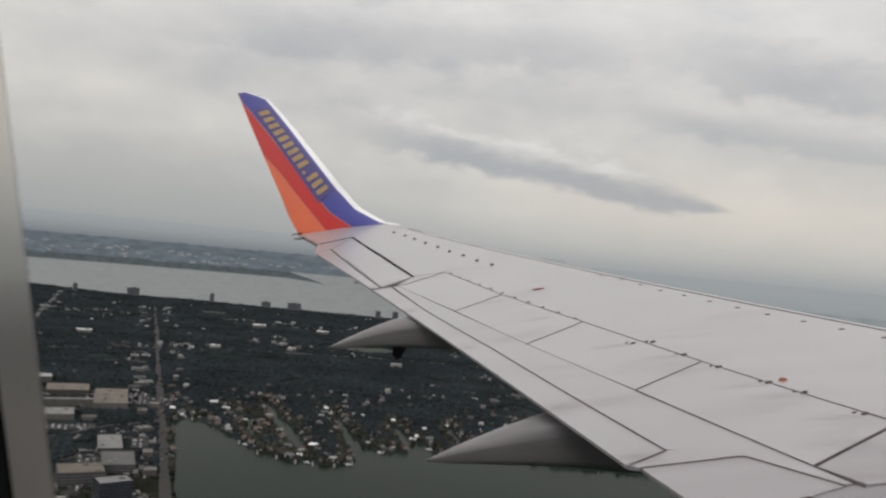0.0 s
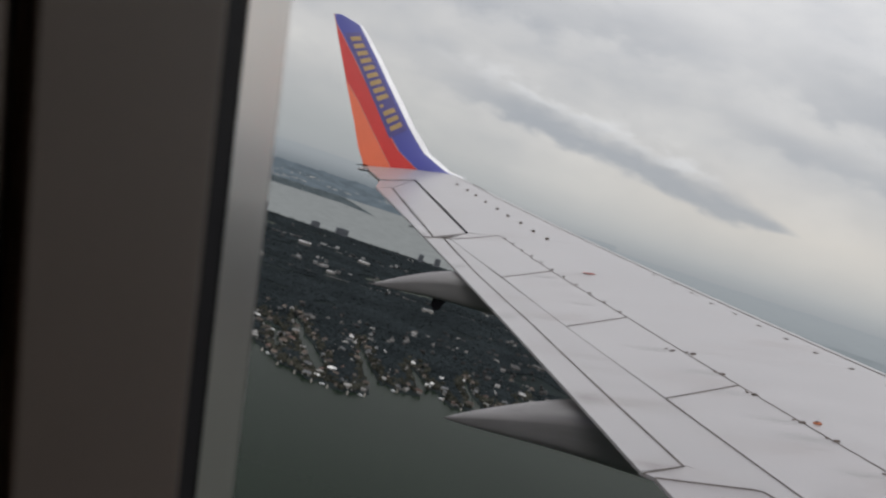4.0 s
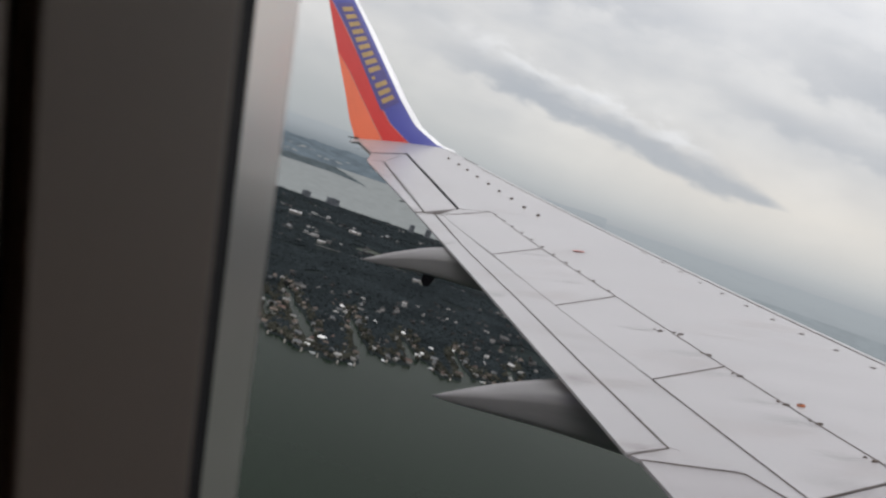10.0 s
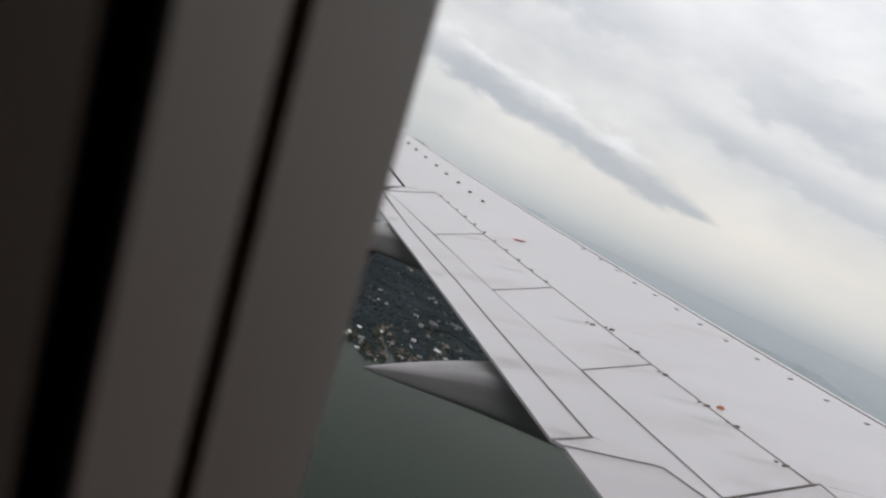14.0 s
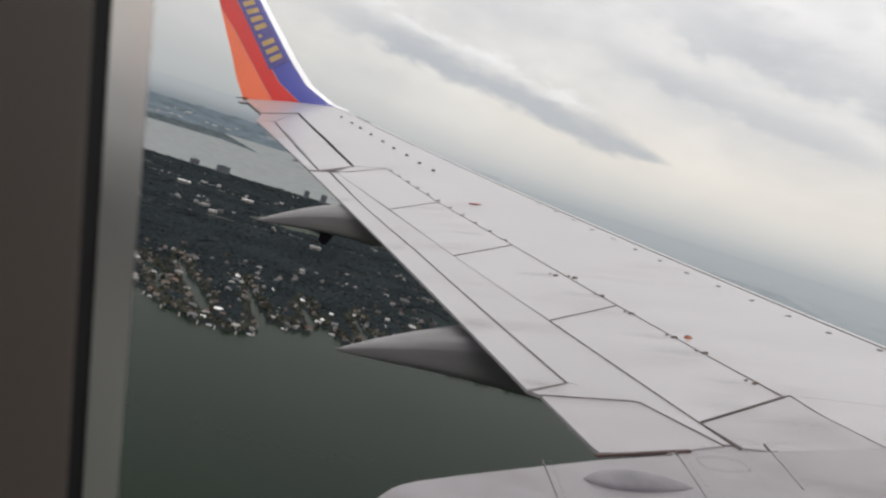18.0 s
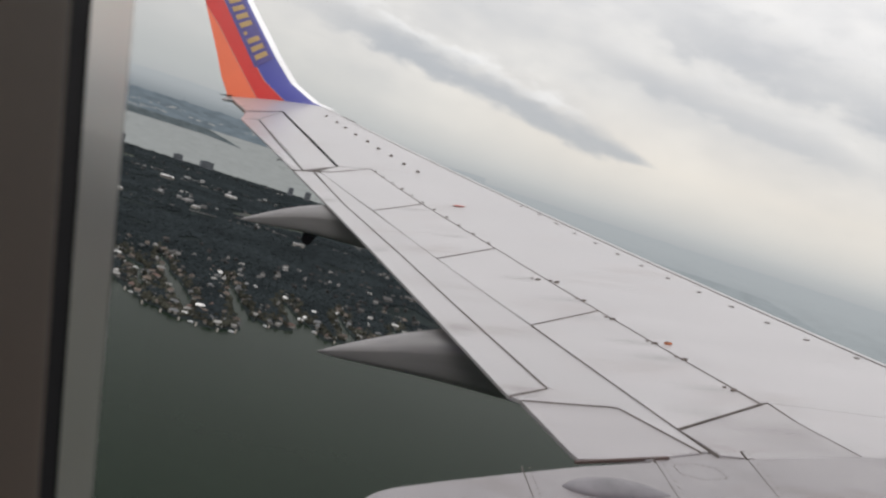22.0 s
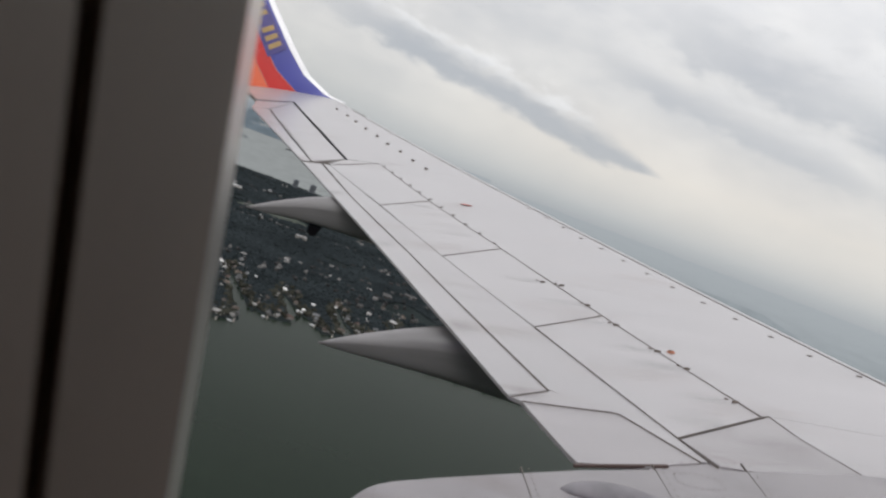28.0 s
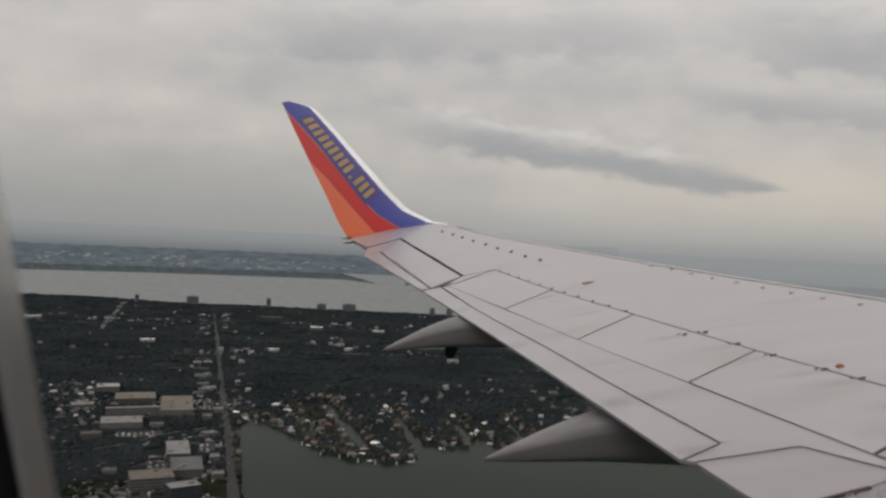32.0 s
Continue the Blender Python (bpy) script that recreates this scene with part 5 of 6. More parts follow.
def shop_roofs():
    """Flat pale roofs strung along the through roads."""
    V, F = [], []
    for az0, r0, az1, r1, n in ((-40, 3260, -6, 3190, 90), (-33, 2330, -23, 2390, 26), (-21, 2620, -13, 2540, 24), (-34.4, 3000, -33.2, 4000, 24), (-26.6, 1560, -27.4, 3500, 74)):
        for _ in range(n):
            u = rng.random()
            if noise.noise((u * 7.0, az0, 2.5)) < -0.05:
                continue
            beside = 0.0 if n != 74 else math.degrees(rng.choice([-1, 1]) * rng.uniform(24, 60) / lerp(r0, r1, u))
            x, y, _z = polar(lerp(az0, az1, u) + beside, lerp(r0, r1, u) + rng.normal(0, 34))
            w, d, h = rng.uniform(9, 30), rng.uniform(8, 15), rng.uniform(6, 10)
            t = math.radians(-lerp(az0, az1, u) + rng.choice([0, 90]) + rng.normal(0, 4))
            c, q = math.cos(t), math.sin(t)
            k = len(V)
            for px, py, pz in ((-1, -1, 0), (1, -1, 0), (1, 1, 0), (-1, 1, 0), (-1, -1, 1), (1, -1, 1), (1, 1, 1), (-1, 1, 1)):
                V.append((x + px * w / 2 * c - py * d / 2 * q, y + px * w / 2 * q + py * d / 2 * c, 2.4 + pz * h))
            F += [tuple(k + i for i in e) for e in ((0, 1, 5, 4), (1, 2, 6, 5), (2, 3, 7, 6), (3, 0, 4, 7), (4, 5, 6, 7))]
    tagged(mesh_ob("shop_roofs", V, F, SHOPROOF), "low flat-roofed buildings along the through roads", "buildings", kind="stuff")


shop_roofs()
CLUTTER = material("pale_garden_clutter", (0.098, 0.094, 0.09), 0.85, var=0.2, scale=0.3, fine=4, island=2.2, sparse=3.0)


def garden_clutter():
    """Patios, sheds, parked cars and sea walls between the shore houses."""
    V, F = [], []
    homes = list(taken)
    for _ in range(2600):
        hx, hy = homes[int(rng.integers(len(homes)))]
        x, y = hx + rng.normal(0, 14), hy + rng.normal(0, 20)
        az, r = math.degrees(math.atan2(x, y)), math.hypot(x, y)
        if not on_land(az, r, 0.06):
            continue
        w, d, h = rng.uniform(1.5, 6.5), rng.uniform(1.5, 4.5), rng.uniform(0.6, 3.2)
        t = math.radians(-az + rng.choice([0, 90]) + rng.normal(0, 14))
        co, s = math.cos(t), math.sin(t)
        k = len(V)
        for px, py, pz in ((-1, -1, 0), (1, -1, 0), (1, 1, 0), (-1, 1, 0), (-0.9, -0.9, 1), (0.9, -0.9, 1), (0.9, 0.9, 1), (-0.9, 0.9, 1)):
            p, q = px * w / 2, py * d / 2
            V.append((x + p * co - q * s, y + p * s + q * co, 2.4 + pz * h))
        F += [tuple(k + i for i in q) for q in ((0, 1, 5, 4), (1, 2, 6, 5), (2, 3, 7, 6), (3, 0, 4, 7), (4, 5, 6, 7))]
    tagged(mesh_ob("garden_clutter", V, F, CLUTTER), "pale patios, sheds and parked cars between houses", "clutter", kind="stuff")


garden_clutter()


def warehouse(az, r, w, d, h, turn):
    p = thing("warehouse", "large low building with a flat white roof among trees", "warehouse", pose(*polar(az, r, 2.6), 0, 0, turn - az), "warehouses inland")
    for nm, z, hh, k, mat in (("wall", 0, h, 1.0, WALLS), ("roof", h, 0.8, 1.02, ROOFS[4])):
        bm = bmesh.new()
        bmesh.ops.create_cube(bm, size=1.0)
        bmesh.ops.transform(bm, matrix=Matrix.Translation((0, 0, z + hh / 2)) @ Matrix.Diagonal((w * k, d * k, hh, 1)), verts=bm.verts)
        part(nm, bm, mat, p)
    bm = bmesh.new()
    bmesh.ops.create_cube(bm, size=1.0)
    bmesh.ops.transform(bm, matrix=Matrix.Translation((w * 0.2, 0, h + 1.8)) @ Matrix.Diagonal((8, 6, 2, 1)), verts=bm.verts)
    part("roof_unit", bm, WALLS, p)
    taken.append(polar(az, r)[:2])


for az, r, w, d, h, turn in ((-20.6, 3060, 46, 30, 9, 4), (-16.3, 3010, 40, 22, 8, -25), (-23.4, 2420, 26, 20, 7, 20), (-18.3, 2470, 24, 18, 7, 60), (-11.0, 2300, 30, 20, 7, 10), (-38.5, 3350, 60, 36, 8, 0), (-7.2, 2880, 46, 30, 8, 0), (-31.6, 2620, 40, 24, 7, 3)):
    warehouse(az, r, w, d, h, turn)


# ---------------------------------------------------------------- the built-up headland
TANROOF = material("tan_gravel_roof", (0.125, 0.108, 0.086), 0.9, var=0.25, scale=0.05, fine=0.6, per_object=0.3)
PALEROOF = material("pale_sheet_roof", (0.165, 0.162, 0.155), 0.8, var=0.2, scale=0.05, fine=0.6, per_object=0.4)
MEMBRANE = material("weathered_white_membrane", (0.25, 0.247, 0.24), 0.8, var=0.2, scale=0.05, fine=0.6, per_object=0.4)
BLOCKWALL = material("brown_block_walls", (0.085, 0.08, 0.074), 0.85, var=0.2, scale=0.2, fine=2, per_object=0.4)
DARKGLASS = material("dark_tower_glass", (0.018, 0.020, 0.024), 0.5, spec=0.2, var=0.2, scale=0.1, fine=0.8)
CARS = material("parked_car_paint", (0.16, 0.16, 0.165), 0.4, var=0.1, island=2.6, sparse=2.0)
LOTS = []


def box(bm, x, y, z, w, d, h):
    """A plain block standing on z, added to a mesh in the making."""
    q = bmesh.ops.create_cube(bm, size=1.0)
    bmesh.ops.transform(bm, matrix=Matrix.Translation((x, y, z + h / 2)) @ Matrix.Diagonal((w, d, h, 1)), verts=q["verts"])


def city_building(name, label, az, r, w, d, h, roof_mat, wall_mat, turn=0.0, storeys=0):
    """Walls, a roof inside a parapet, roof units, and a window band to each storey."""
    p = thing(name, label, "building", pose(*polar(az, r, 2.6), 0, 0, turn - az), "buildings on the headland")
    LOTS.append((*polar(az, r)[:2], 0.55 * math.hypot(w, d)))
    bm = bmesh.new()
    box(bm, 0, 0, 0, w, d, h)
    part("wall", bm, wall_mat, p)
    bm = bmesh.new()
    box(bm, 0, 0, h, w - 1.2, d - 1.2, 0.4)
    part("roof", bm, roof_mat, p)
    bm = bmesh.new()
    for x, y, a, b in ((0, d / 2 - 0.25, w, 0.5), (0, 0.25 - d / 2, w, 0.5), (w / 2 - 0.25, 0, 0.5, d - 1.0), (0.25 - w / 2, 0, 0.5, d - 1.0)):
        box(bm, x, y, h, a, b, 1.1)
    part("parapet", bm, wall_mat, p)
    for k in range(max(1, int(w * d / 900))):
        bm = bmesh.new()
        box(bm, rng.uniform(-0.36, 0.36) * w, rng.uniform(-0.36, 0.36) * d, h + 0.4, rng.uniform(3, 7), rng.uniform(2.5, 5), rng.uniform(1.2, 2.6))
        part("roof_unit", bm, WALLS, p)
    for k in range(storeys):
        bm = bmesh.new()
        box(bm, 0, 0, (k + 0.35) * h / storeys, w + 0.12, d + 0.12, h / storeys * 0.5)
        part("window_band", bm, PANES, p)


def car_park(az, r, w, d, turn=0.0):
    """A tarmac lot with rows of parked cars."""
    m = pose(*polar(az, r, 0.0), 0, 0, turn - az)
    bm = bmesh.new()
    box(bm, 0, 0, 2.0, w, d, 0.9)
    ob = part("car_park", bm, TARMAC, None)
    ob.matrix_world = m
    tagged(ob, "dark tarmac car park beside the shops", "car park", kind="structure")
    LOTS.append((*polar(az, r)[:2], 0.5 * math.hypot(w, d)))
    cars = []
    for i in range(int(w // 9)):
        for j in range(int(d // 2.9)):
            if rng.random() < 0.55:
                cars.append(tuple(m @ Vector(((i + 0.5) * 9 - w / 2, (j + 0.5) * 2.9 - d / 2, 0.0)))[:2] + (math.radians(turn - az),))
    return cars


city_building("shopping_mall", "wide shopping mall under a tan gravel roof", -32.2, 1680, 74, 70, 9, TANROOF, BLOCKWALL)
city_building("department_store", "store with a white sheet roof beside the mall", -33.9, 1795, 44, 42, 10, MEMBRANE, BLOCKWALL)
city_building("shopping_mall", "long mall wing with a tan roof", -29.6, 1600, 58, 140, 9, TANROOF, BLOCKWALL)
city_building("department_store", "broad low store with a pale sheet roof", -33.0, 1468, 66, 56, 8, PALEROOF, BLOCKWALL)
city_building("shopping_arcade", "long narrow arcade with a white roof", -32.3, 1555, 92, 16, 11, MEMBRANE, BLOCKWALL)
city_building("parking_deck", "pale concrete parking deck by the tower", -29.4, 1268, 34, 84, 7, PALEROOF, BLOCKWALL, 2, 2)
city_building("parking_deck", "grey concrete parking deck by the boulevard", -28.8, 1165, 42, 70, 10, PALEROOF, BLOCKWALL, 2, 3)
city_building("office_building", "four-storey office building with a tan roof", -31.0, 1100, 54, 44, 15, TANROOF, BLOCKWALL, 5, 4)
city_building("office_tower", "dark glass office tower with a white roof", -28.95, 962, 36, 26, 40, MEMBRANE, DARKGLASS, 18, 11)
city_building("filling_station", "small building under a pale grey canopy roof", -27.4, 1368, 24, 22, 6, PALEROOF, BLOCKWALL, 30)
for az, r, w, d, h, k in ((-26.9, 1560, 18, 26, 6, 0), (-27.0, 1220, 14, 22, 6, 3), (-26.75, 1125, 16, 20, 7, 0), (-30.8, 1440, 22, 16, 6, 4), (-27.9, 1760, 24, 20, 7, 0), (-34.8, 1380, 30, 20, 8, 4), (-35.4, 1620, 40, 30, 8, 0), (-33.6, 1165, 18, 14, 6, 1), (-27.6, 1500, 16, 30, 6, 1)):
    city_building("shop", "small flat-roofed shop beside the boulevard", az, r, w, d, h, (PALEROOF, TANROOF, MEMBRANE)[k % 3], BLOCKWALL, 3)
parked = car_park(-27.9, 1625, 40, 100) + car_park(-27.55, 1290, 24, 56) + car_park(-31.9, 1390, 74, 34) + car_park(-30.6, 1190, 30, 60) + car_park(-27.4, 1010, 26, 60)


def parked_cars():
    V, F = [], []
    for x, y, a in parked:
        c, q = math.cos(a), math.sin(a)
        k = len(V)
        for px, py, pz in ((-2.2, -0.9, 2.9), (2.2, -0.9, 2.9), (2.2, 0.9, 2.9), (-2.2, 0.9, 2.9), (-2.2, -0.9, 3.8), (2.2, -0.9, 3.8), (2.2, 0.9, 3.8), (-2.2, 0.9, 3.8), (-1.3, -0.75, 4.4), (0.9, -0.75, 4.4), (0.9, 0.75, 4.4), (-1.3, 0.75, 4.4)):
            V.append((x + px * c - py * q, y + px * q + py * c, pz))
        F += [tuple(k + i for i in e) for e in ((0, 1, 5, 4), (1, 2, 6, 5), (2, 3, 7, 6), (3, 0, 4, 7), (4, 5, 9, 8), (5, 6, 10, 9), (6, 7, 11, 10), (7, 4, 8, 11), (8, 9, 10, 11))]
    tagged(mesh_ob("parked_cars", V, F, CARS), "rows of small parked cars on the tarmac", "cars", kind="stuff")


parked_cars()


def street_clutter():
    """Sheds, signs, vans, walls and paved strips between the buildings of the headland."""
    V, F = [], []
    while len(V) < 8 * 900:
        az, r = rng.uniform(-36, -25.4), rng.uniform(1000, 2000) if rng.random() < 0.95 else rng.uniform(760, 1000)
        x, y, _z = polar(az, r)
        if land(az, dip(r)) < 0.3 or near_road(x, y) or noise.noise((x * 0.01, y * 0.01, 6.6)) < 0.0:
            continue
        w, d, h = rng.uniform(2, 14), rng.uniform(1.5, 7), rng.uniform(0.7, 4.5)
        t = math.radians(-az + rng.choice([0, 90]) + rng.normal(0, 5))
        c, q = math.cos(t), math.sin(t)
        k = len(V)
        for px, py, pz in ((-1, -1, 0), (1, -1, 0), (1, 1, 0), (-1, 1, 0), (-0.96, -0.96, 1), (0.96, -0.96, 1), (0.96, 0.96, 1), (-0.96, 0.96, 1)):
            V.append((x + px * w / 2 * c - py * d / 2 * q, y + px * w / 2 * q + py * d / 2 * c, 2.4 + pz * h))
        F += [tuple(k + i for i in e) for e in ((0, 1, 5, 4), (1, 2, 6, 5), (2, 3, 7, 6), (3, 0, 4, 7), (4, 5, 6, 7))]
    tagged(mesh_ob("street_clutter", V, F, CLUTTER), "pale sheds, vans and paved strips between buildings", "clutter", kind="stuff")


street_clutter()


# ---------------------------------------------------------------- trees
def woods(name, spots, label, mat, tall=0.85):
    """Many tree crowns in one mesh: lumpy domes, each turned and sized for itself."""
    base = []
    for k, (rr, zz) in enumerate(((0.62, 0.0), (1.0, 0.45), (0.72, 0.95))):
        for j in range(6):
            a = (j + 0.5 * k) / 6 * math.tau
            base.append((rr * math.cos(a), rr * math.sin(a), zz))
    base.append((0.05, 0.0, 1.25))
    base = np.array(base)
    tri = []
    for k in range(2):
        for j in range(6):
            a, b = k * 6 + j, k * 6 + (j + 1) % 6
            tri += [(a, b, a + 6), (b, b + 6, a + 6)]
    for j in range(6):
        tri.append((12 + j, 12 + (j + 1) % 6, 18))
    tri = np.array(tri)
    n = len(spots)
    ang = rng.uniform(0, math.tau, n)
    jit = rng.uniform(0.7, 1.3, (n, len(base), 3))
    B = base[None] * jit
    c, s = np.cos(ang)[:, None], np.sin(ang)[:, None]
    R = spots[:, 3][:, None]
    X = (B[:, :, 0] * c - B[:, :, 1] * s) * R + spots[:, 0][:, None]
    Y = (B[:, :, 0] * s + B[:, :, 1] * c) * R + spots[:, 1][:, None]
    Z = B[:, :, 2] * R * np.interp(np.hypot(spots[:, 0], spots[:, 1]), (1500, 2400), (tall, 0.5))[:, None] + spots[:, 2][:, None]
    V = np.stack([X, Y, Z], 2).reshape(-1, 3)
    F = (tri[None] + (np.arange(n) * len(base))[:, None, None]).reshape(-1, 3)
    me = bpy.data.meshes.new(name)
    me.vertices.add(len(V))
    me.vertices.foreach_set("co", V.astype(np.float32).ravel())
    me.loops.add(F.size)
    me.loops.foreach_set("vertex_index", F.astype(np.int32).ravel())
    me.polygons.add(len(F))
    me.polygons.foreach_set("loop_start", np.arange(0, F.size, 3, dtype=np.int32))
    me.polygons.foreach_set("loop_total", np.full(len(F), 3, dtype=np.int32))
    me.materials.append(mat)
    me.polygons.foreach_set("use_smooth", [True] * len(F))
    me.update()
    me.validate()
    return tagged(new(name, me), label, "trees", kind="stuff")




def in_clearing(x, y):
    for az, r, rad in ((-13.3, 2630, 70), (-15.2, 2640, 60), (-11.6, 2650, 60), (-23.6, 3510, 60), (-20.6, 3060, 50), (-18.0, 3090, 40), (-16.3, 3010, 46), (-23.4, 2420, 32), (-18.3, 2470, 30), (-11.0, 2300, 30), (-38.5, 3350, 52), (-7.2, 2880, 42), (-21.5, 1960, 26), (-31.6, 2620, 36)):
        px, py, _q = polar(az, r)
        if (x - px) ** 2 + (y - py) ** 2 < rad * rad:
            return True
    return False


house_cells = set((int(x // 12), int(y // 12)) for x, y in taken)
spots, shore_spots = [], []
tries = 0
while len(spots) < 60000 and tries < 200000:
    tries += 1
    az = rng.uniform(-46, 9)
    u = rng.random()
    b = far_edge(az)
    r = lerp(1130.0, b, u ** 1.55)
    f = land(az, dip(r)) if r < 2300 else 9.0
    if f < 0.1:
        continue
    x, y, _z = polar(az, r)
    if ((int(x // 12), int(y // 12)) in house_cells and rng.random() < 0.25) or near_road(x, y) or in_clearing(x, y) or (az < -25 and any((x - a) ** 2 + (y - b) ** 2 < q * q for a, b, q in LOTS)):
        continue
    if noise.noise((x * 0.006, y * 0.006, 8.1)) < -0.42:
        continue
    R = rng.uniform(2.8, 5.8) if r < 1800 else (rng.uniform(4.5, 8.5) if r < 2600 else rng.uniform(7, 12))
    if f < 0.3:
        if rng.random() < 0.35:
            continue
        R *= 0.8
    (shore_spots if f < 0.25 + 0.5 * rng.random() ** 2 else spots).append((x, y, 2.0, R))
headland_spots = []
for _ in range(15000):
    az, d = rng.uniform(-44, -24), rng.uniform(15.7, 27)
    x, y, _z = polar(az, reach(d))
    if land(az, d) < 0.15 or near_road(x, y) or any((x - a) ** 2 + (y - b) ** 2 < q * q for a, b, q in LOTS):
        continue
    if noise.noise((x * 0.012, y * 0.012, 4.4)) > 0.0:
        headland_spots.append((x, y, 2.2, rng.uniform(1.8, 4.2)))
woods("headland_trees", np.array(headland_spots), "dark green street and garden trees on the headland", HEADLEAF, 1.0)
woods("woodland", np.array(spots), "dense dark green tree canopy over the land, tinted blue for haze", LEAF)
woods("shore_trees", np.array(shore_spots), "olive and brown garden trees along the shore", GARDEN, 1.25)

# ---------------------------------------------------------------- docks, boats


def dock(az, length):
    r = shore(az)
    p = thing("dock", "weathered grey timber dock on posts", "dock", pose(*polar(az, r - length / 2 + 3), 0, 0, -az), "docks along the shore")
    bm = bmesh.new()
    bmesh.ops.create_cube(bm, size=1.0)
    bmesh.ops.transform(bm, matrix=Matrix.Translation((0, 0, 1.2)) @ Matrix.Diagonal((2.4, length, 0.3, 1)), verts=bm.verts)
    part("deck", bm, TIMBER, p)
    for sx in (-1, 1):
        for k in range(3):
            bm = bmesh.new()
            bmesh.ops.create_cone(bm, cap_ends=True, segments=8, radius1=0.2, radius2=0.2, depth=2.2)
            bmesh.ops.transform(bm, matrix=Matrix.Translation((sx * 1.0, (k - 1) * length * 0.42, 0.3)), verts=bm.verts)
            part("post", bm, TIMBER, p)


for az in (-38.2, -36.6, -34.4, -30.2, -28.0, -24.4, -21.2, -19.9, -18.6, -17.3, -16.1, -14.6, -13.4, -11.3, -8.0, -6.6, -4.2):
    dock(az, 26.0)


def boat(az, out, turn):
    p = thing("motor_boat", "small white motor boat moored by the shore", "boat", pose(*polar(az, shore(az) - out), 0, 0, turn), "boats along the shore")
    rings = []
    for i in range(9):
        s = i / 8
        b = 1.5 * (1 - s ** 3) + 0.02
        rings.append([(-b, s * 9 - 4.5, 1.1), (-b * 0.6, s * 9 - 4.5, -0.2), (b * 0.6, s * 9 - 4.5, -0.2), (b, s * 9 - 4.5, 1.1)])
    v, f = loft(rings)
    mesh_ob("hull", v, f, WHITE, p)
    bm = bmesh.new()
    bmesh.ops.create_cube(bm, size=1.0)
    bmesh.ops.transform(bm, matrix=Matrix.Translation((0, -0.6, 1.7)) @ Matrix.Diagonal((1.9, 3.0, 1.3, 1)), verts=bm.verts)
    bmesh.ops.bevel(bm, geom=bm.edges, offset=0.25, segments=2, affect="EDGES")
    part("cabin", bm, WHITE, p)


for az, out, turn in ((-36.8, 12, 30), (-33.1, 14, 80), (-24.9, 11, 70), (-20.8, 14, 80), (-16.5, 12, 100), (-13.7, 13, 85), (-11.6, 12, 60), (-8.2, 14, 95), (-4.4, 12, 90)):
    boat(az, out, turn)


# ---------------------------------------------------------------- towers by the far shore
def tower(az, r, w, d, h):
    p = thing("apartment_tower", "grey concrete apartment tower above the far woods", "tower block", pose(*polar(az, r, 2.0), 0, 0, -az + 12), "towers by the far shore")
    bm = bmesh.new()
    bmesh.ops.create_cube(bm, size=1.0)
    bmesh.ops.transform(bm, matrix=Matrix.Translation((0, 0, h / 2)) @ Matrix.Diagonal((w, d, h, 1)), verts=bm.verts)
    part("wall", bm, TOWER, p)
    bm = bmesh.new()
    bmesh.ops.create_cube(bm, size=1.0)
    bmesh.ops.transform(bm, matrix=Matrix.Translation((0, 0, h + 1.5)) @ Matrix.Diagonal((w * 0.4, d * 0.5, 3, 1)), verts=bm.verts)
    part("roof_house", bm, TOWER, p)
    for k in range(int(h / 6)):
        bm = bmesh.new()
        bmesh.ops.create_cube(bm, size=1.0)
        bmesh.ops.transform(bm, matrix=Matrix.Translation((0, -d / 2, 4 + k * 6)) @ Matrix.Diagonal((w * 0.88, 0.5, 2.0, 1)), verts=bm.verts)
        part("window", bm, PANES, p)


for az, r, w, d, h in ((-20.3, 3950, 40, 20, 30), (-23.9, 4020, 18, 16, 44), (-28.9, 4080, 52, 24, 40), (-18.4, 3920, 60, 22, 36), (-12.6, 3850, 22, 16, 38), (-11.4, 3840, 26, 16, 42), (-32.4, 4160, 18, 16, 36)):
    tower(az, r, w, d, h)


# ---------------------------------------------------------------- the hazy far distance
# distance haze is put into these glow colours; nothing here is a lamp
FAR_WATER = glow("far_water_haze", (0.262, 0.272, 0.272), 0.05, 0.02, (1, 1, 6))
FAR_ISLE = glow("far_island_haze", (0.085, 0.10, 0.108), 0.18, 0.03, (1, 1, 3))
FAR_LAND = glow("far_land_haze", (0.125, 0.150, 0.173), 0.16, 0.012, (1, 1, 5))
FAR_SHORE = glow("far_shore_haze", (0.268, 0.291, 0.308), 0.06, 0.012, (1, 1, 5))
FAR_ROOF_GLOW = glow("glowing_far_roofs", (0.27, 0.275, 0.275), 0.2, 0.2)


def haze_glow(name, low, high, z0, z1):
    """Distance haze put into a glow that fades to the sky's over its height."""
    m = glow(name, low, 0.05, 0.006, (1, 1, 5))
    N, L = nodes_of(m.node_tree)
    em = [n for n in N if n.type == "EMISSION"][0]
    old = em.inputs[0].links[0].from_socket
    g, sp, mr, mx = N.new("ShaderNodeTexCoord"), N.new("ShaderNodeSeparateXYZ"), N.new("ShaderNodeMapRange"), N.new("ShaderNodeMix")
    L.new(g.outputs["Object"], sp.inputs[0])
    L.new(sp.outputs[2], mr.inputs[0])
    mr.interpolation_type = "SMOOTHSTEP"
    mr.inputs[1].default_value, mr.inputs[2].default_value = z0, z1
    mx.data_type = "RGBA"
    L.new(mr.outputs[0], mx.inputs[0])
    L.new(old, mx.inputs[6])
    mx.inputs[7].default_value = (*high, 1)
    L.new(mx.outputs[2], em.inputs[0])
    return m


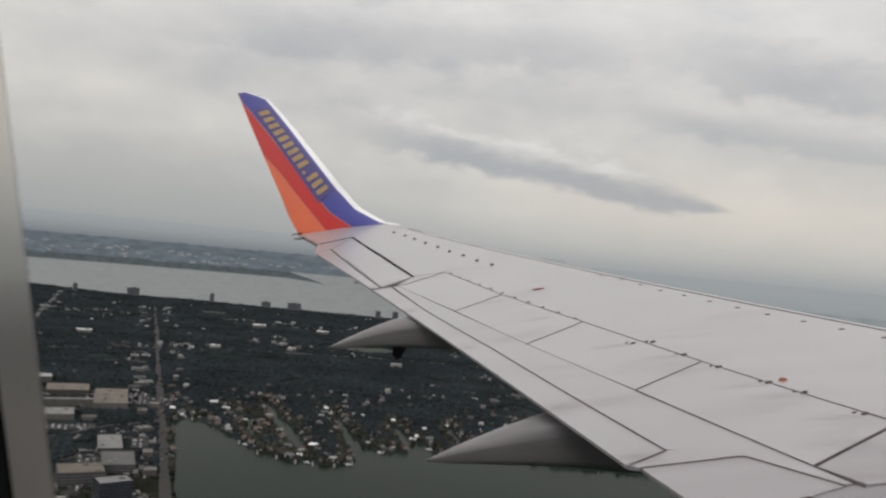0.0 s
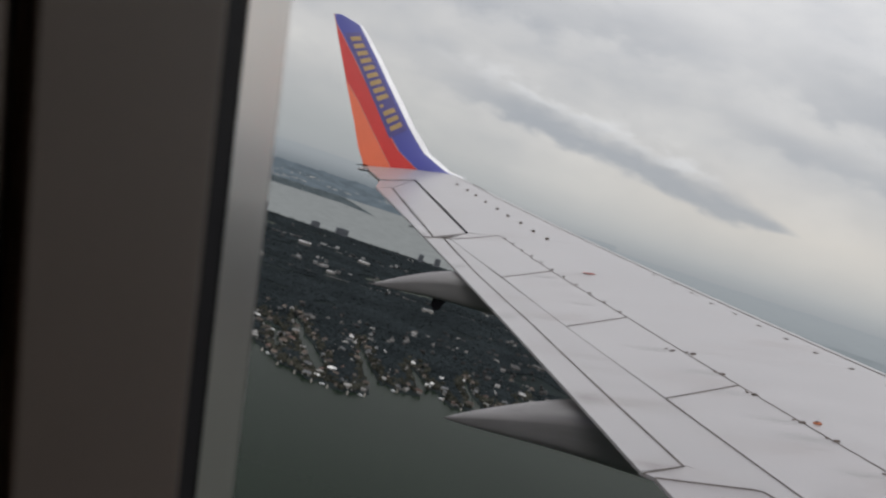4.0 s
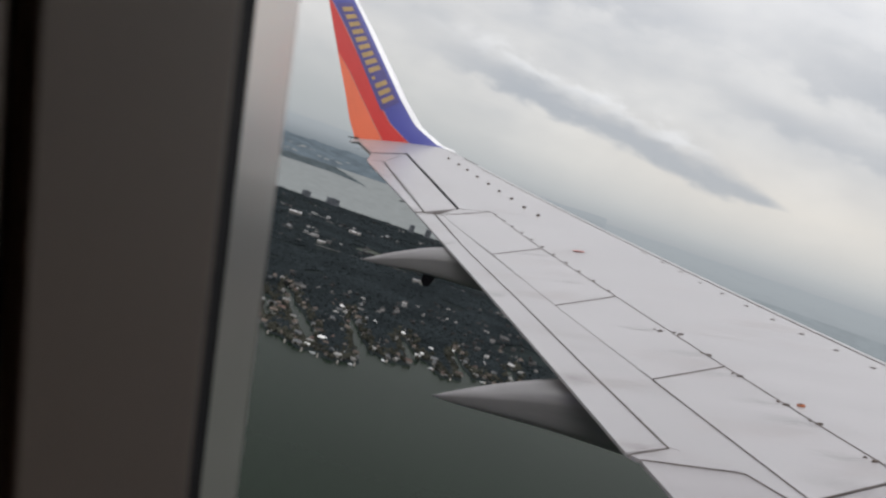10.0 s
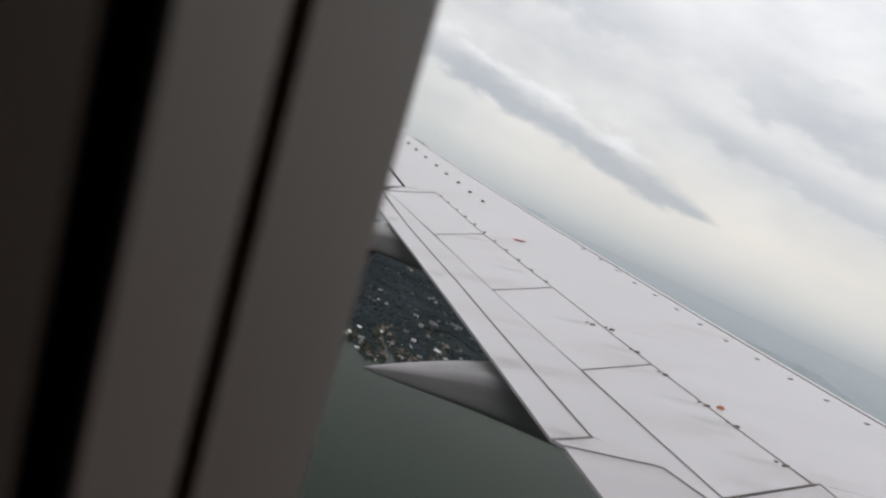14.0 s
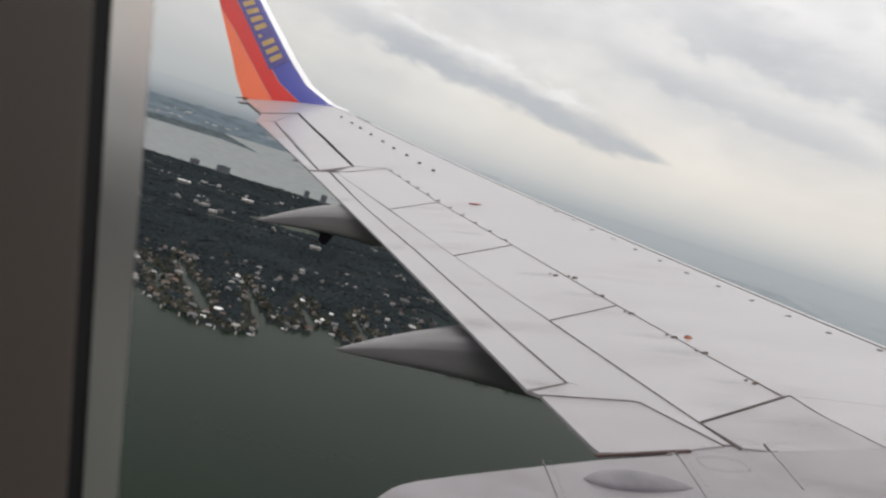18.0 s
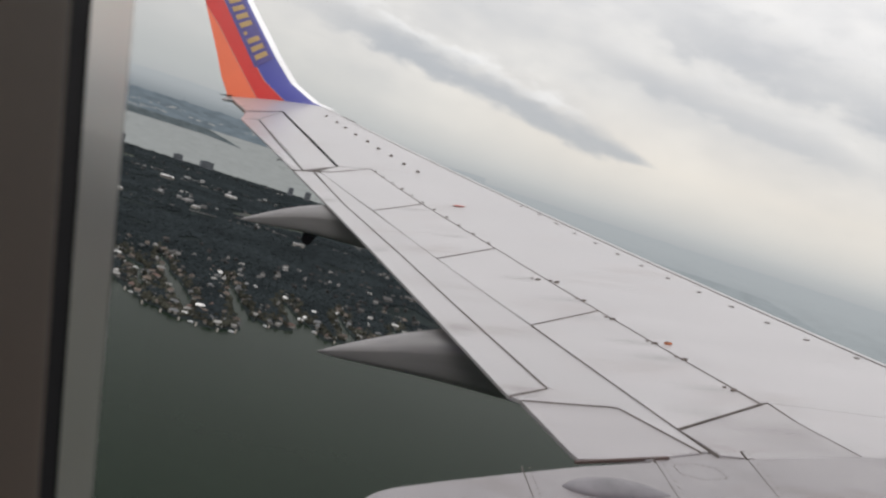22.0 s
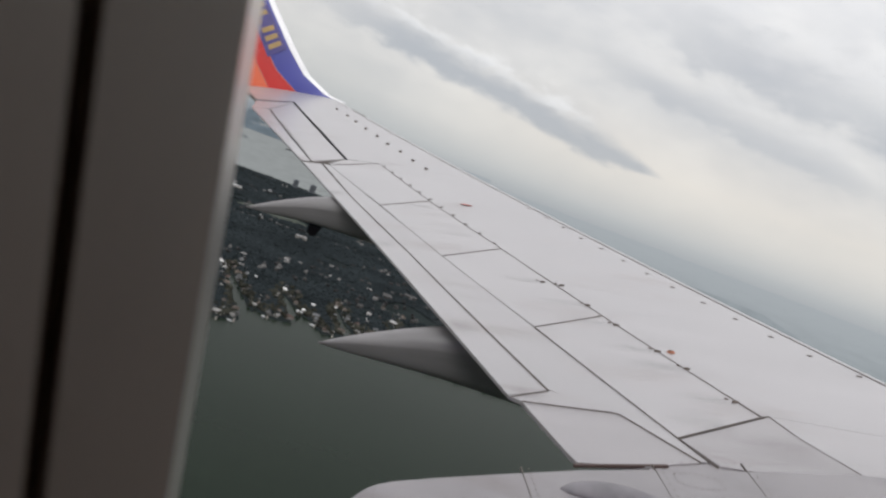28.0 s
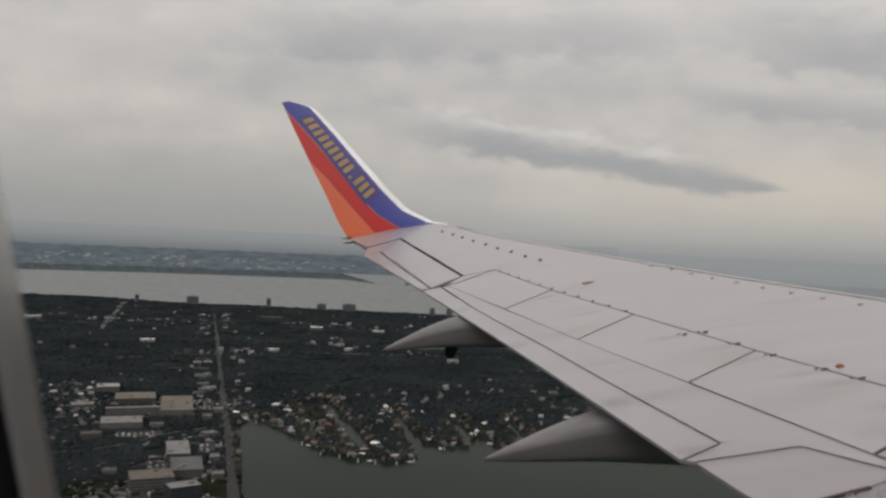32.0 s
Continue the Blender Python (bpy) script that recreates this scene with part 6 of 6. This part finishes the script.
def wall_ring(name, r, az0, az1, low, top, mat, label, step=0.25, rough=0.0):
    """A stretch of distance round the horizon, from one dip below eye level to another, with an uneven top."""
    V, F = [], []
    dist = r
    n = int((az1 - az0) / step)
    for i in range(n + 1):
        az = lerp(az0, az1, i / n)
        r = dist(az) if callable(dist) else dist
        lo, hi = (low(az) if callable(low) else low), (top(az) if callable(top) else top)
        hi -= rough * noise.noise((az * 1.7, r * 0.01, 0)) + 0.5 * rough * noise.noise((az * 6.1, r * 0.01, 4))
        for dr in (0, 6):
            V.append(polar(az, r + dr, ALT - r * math.tan(math.radians(lo))))
            V.append(polar(az, r + dr, ALT - r * math.tan(math.radians(min(lo, hi)))))
    for i in range(n):
        a, b = i * 4, i * 4 + 4
        F += [(a, b, b + 1, a + 1), (a + 1, b + 1, b + 3, a + 3), (a + 2, a + 3, b + 3, b + 2)]
    return tagged(mesh_ob(name, V, F, mat), label, "backdrop", kind="structure")


FAR_HAZE = haze_glow("horizon_haze", (0.118, 0.143, 0.166), (0.342, 0.363, 0.380), ALT - 140, ALT + 48)
PALE_HAZE = haze_glow("pale_horizon_haze", (0.295, 0.317, 0.333), (0.342, 0.363, 0.380), ALT - 200, ALT + 20)
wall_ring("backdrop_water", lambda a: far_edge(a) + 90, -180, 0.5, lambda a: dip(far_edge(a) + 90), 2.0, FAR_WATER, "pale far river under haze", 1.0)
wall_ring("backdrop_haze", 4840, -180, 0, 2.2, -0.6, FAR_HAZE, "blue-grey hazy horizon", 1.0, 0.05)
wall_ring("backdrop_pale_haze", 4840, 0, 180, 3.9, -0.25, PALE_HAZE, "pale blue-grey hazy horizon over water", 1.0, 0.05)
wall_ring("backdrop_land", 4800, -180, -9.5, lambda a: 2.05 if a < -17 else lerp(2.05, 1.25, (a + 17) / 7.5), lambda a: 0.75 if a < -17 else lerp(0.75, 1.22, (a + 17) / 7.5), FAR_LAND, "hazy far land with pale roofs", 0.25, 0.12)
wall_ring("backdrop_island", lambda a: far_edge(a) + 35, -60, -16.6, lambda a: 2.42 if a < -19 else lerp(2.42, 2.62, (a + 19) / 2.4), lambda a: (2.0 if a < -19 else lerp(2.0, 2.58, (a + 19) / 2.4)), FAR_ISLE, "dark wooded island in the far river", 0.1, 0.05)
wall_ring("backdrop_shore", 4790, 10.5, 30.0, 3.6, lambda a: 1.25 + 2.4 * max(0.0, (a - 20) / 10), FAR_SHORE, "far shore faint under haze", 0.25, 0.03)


# these roofs give off light themselves, to stand for haze over them
def glowing_far_roofs():
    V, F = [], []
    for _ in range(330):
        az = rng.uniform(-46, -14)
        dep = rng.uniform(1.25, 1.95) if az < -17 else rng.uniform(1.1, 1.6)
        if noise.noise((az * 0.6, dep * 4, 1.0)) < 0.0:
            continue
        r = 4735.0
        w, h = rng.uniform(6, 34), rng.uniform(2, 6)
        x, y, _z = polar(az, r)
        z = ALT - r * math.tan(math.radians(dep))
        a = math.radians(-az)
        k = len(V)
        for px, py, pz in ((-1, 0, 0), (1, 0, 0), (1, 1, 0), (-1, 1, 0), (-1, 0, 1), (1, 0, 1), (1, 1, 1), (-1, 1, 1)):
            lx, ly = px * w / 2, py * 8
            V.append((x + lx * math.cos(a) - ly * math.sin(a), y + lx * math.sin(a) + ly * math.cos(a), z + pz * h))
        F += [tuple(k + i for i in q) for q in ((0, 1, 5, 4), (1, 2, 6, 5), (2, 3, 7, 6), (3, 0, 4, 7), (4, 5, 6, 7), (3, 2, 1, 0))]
    tagged(mesh_ob("far_buildings", V, F, FAR_ROOF_GLOW), "pale far roofs across the river, glowing for the haze", "buildings", kind="stuff")


glowing_far_roofs()
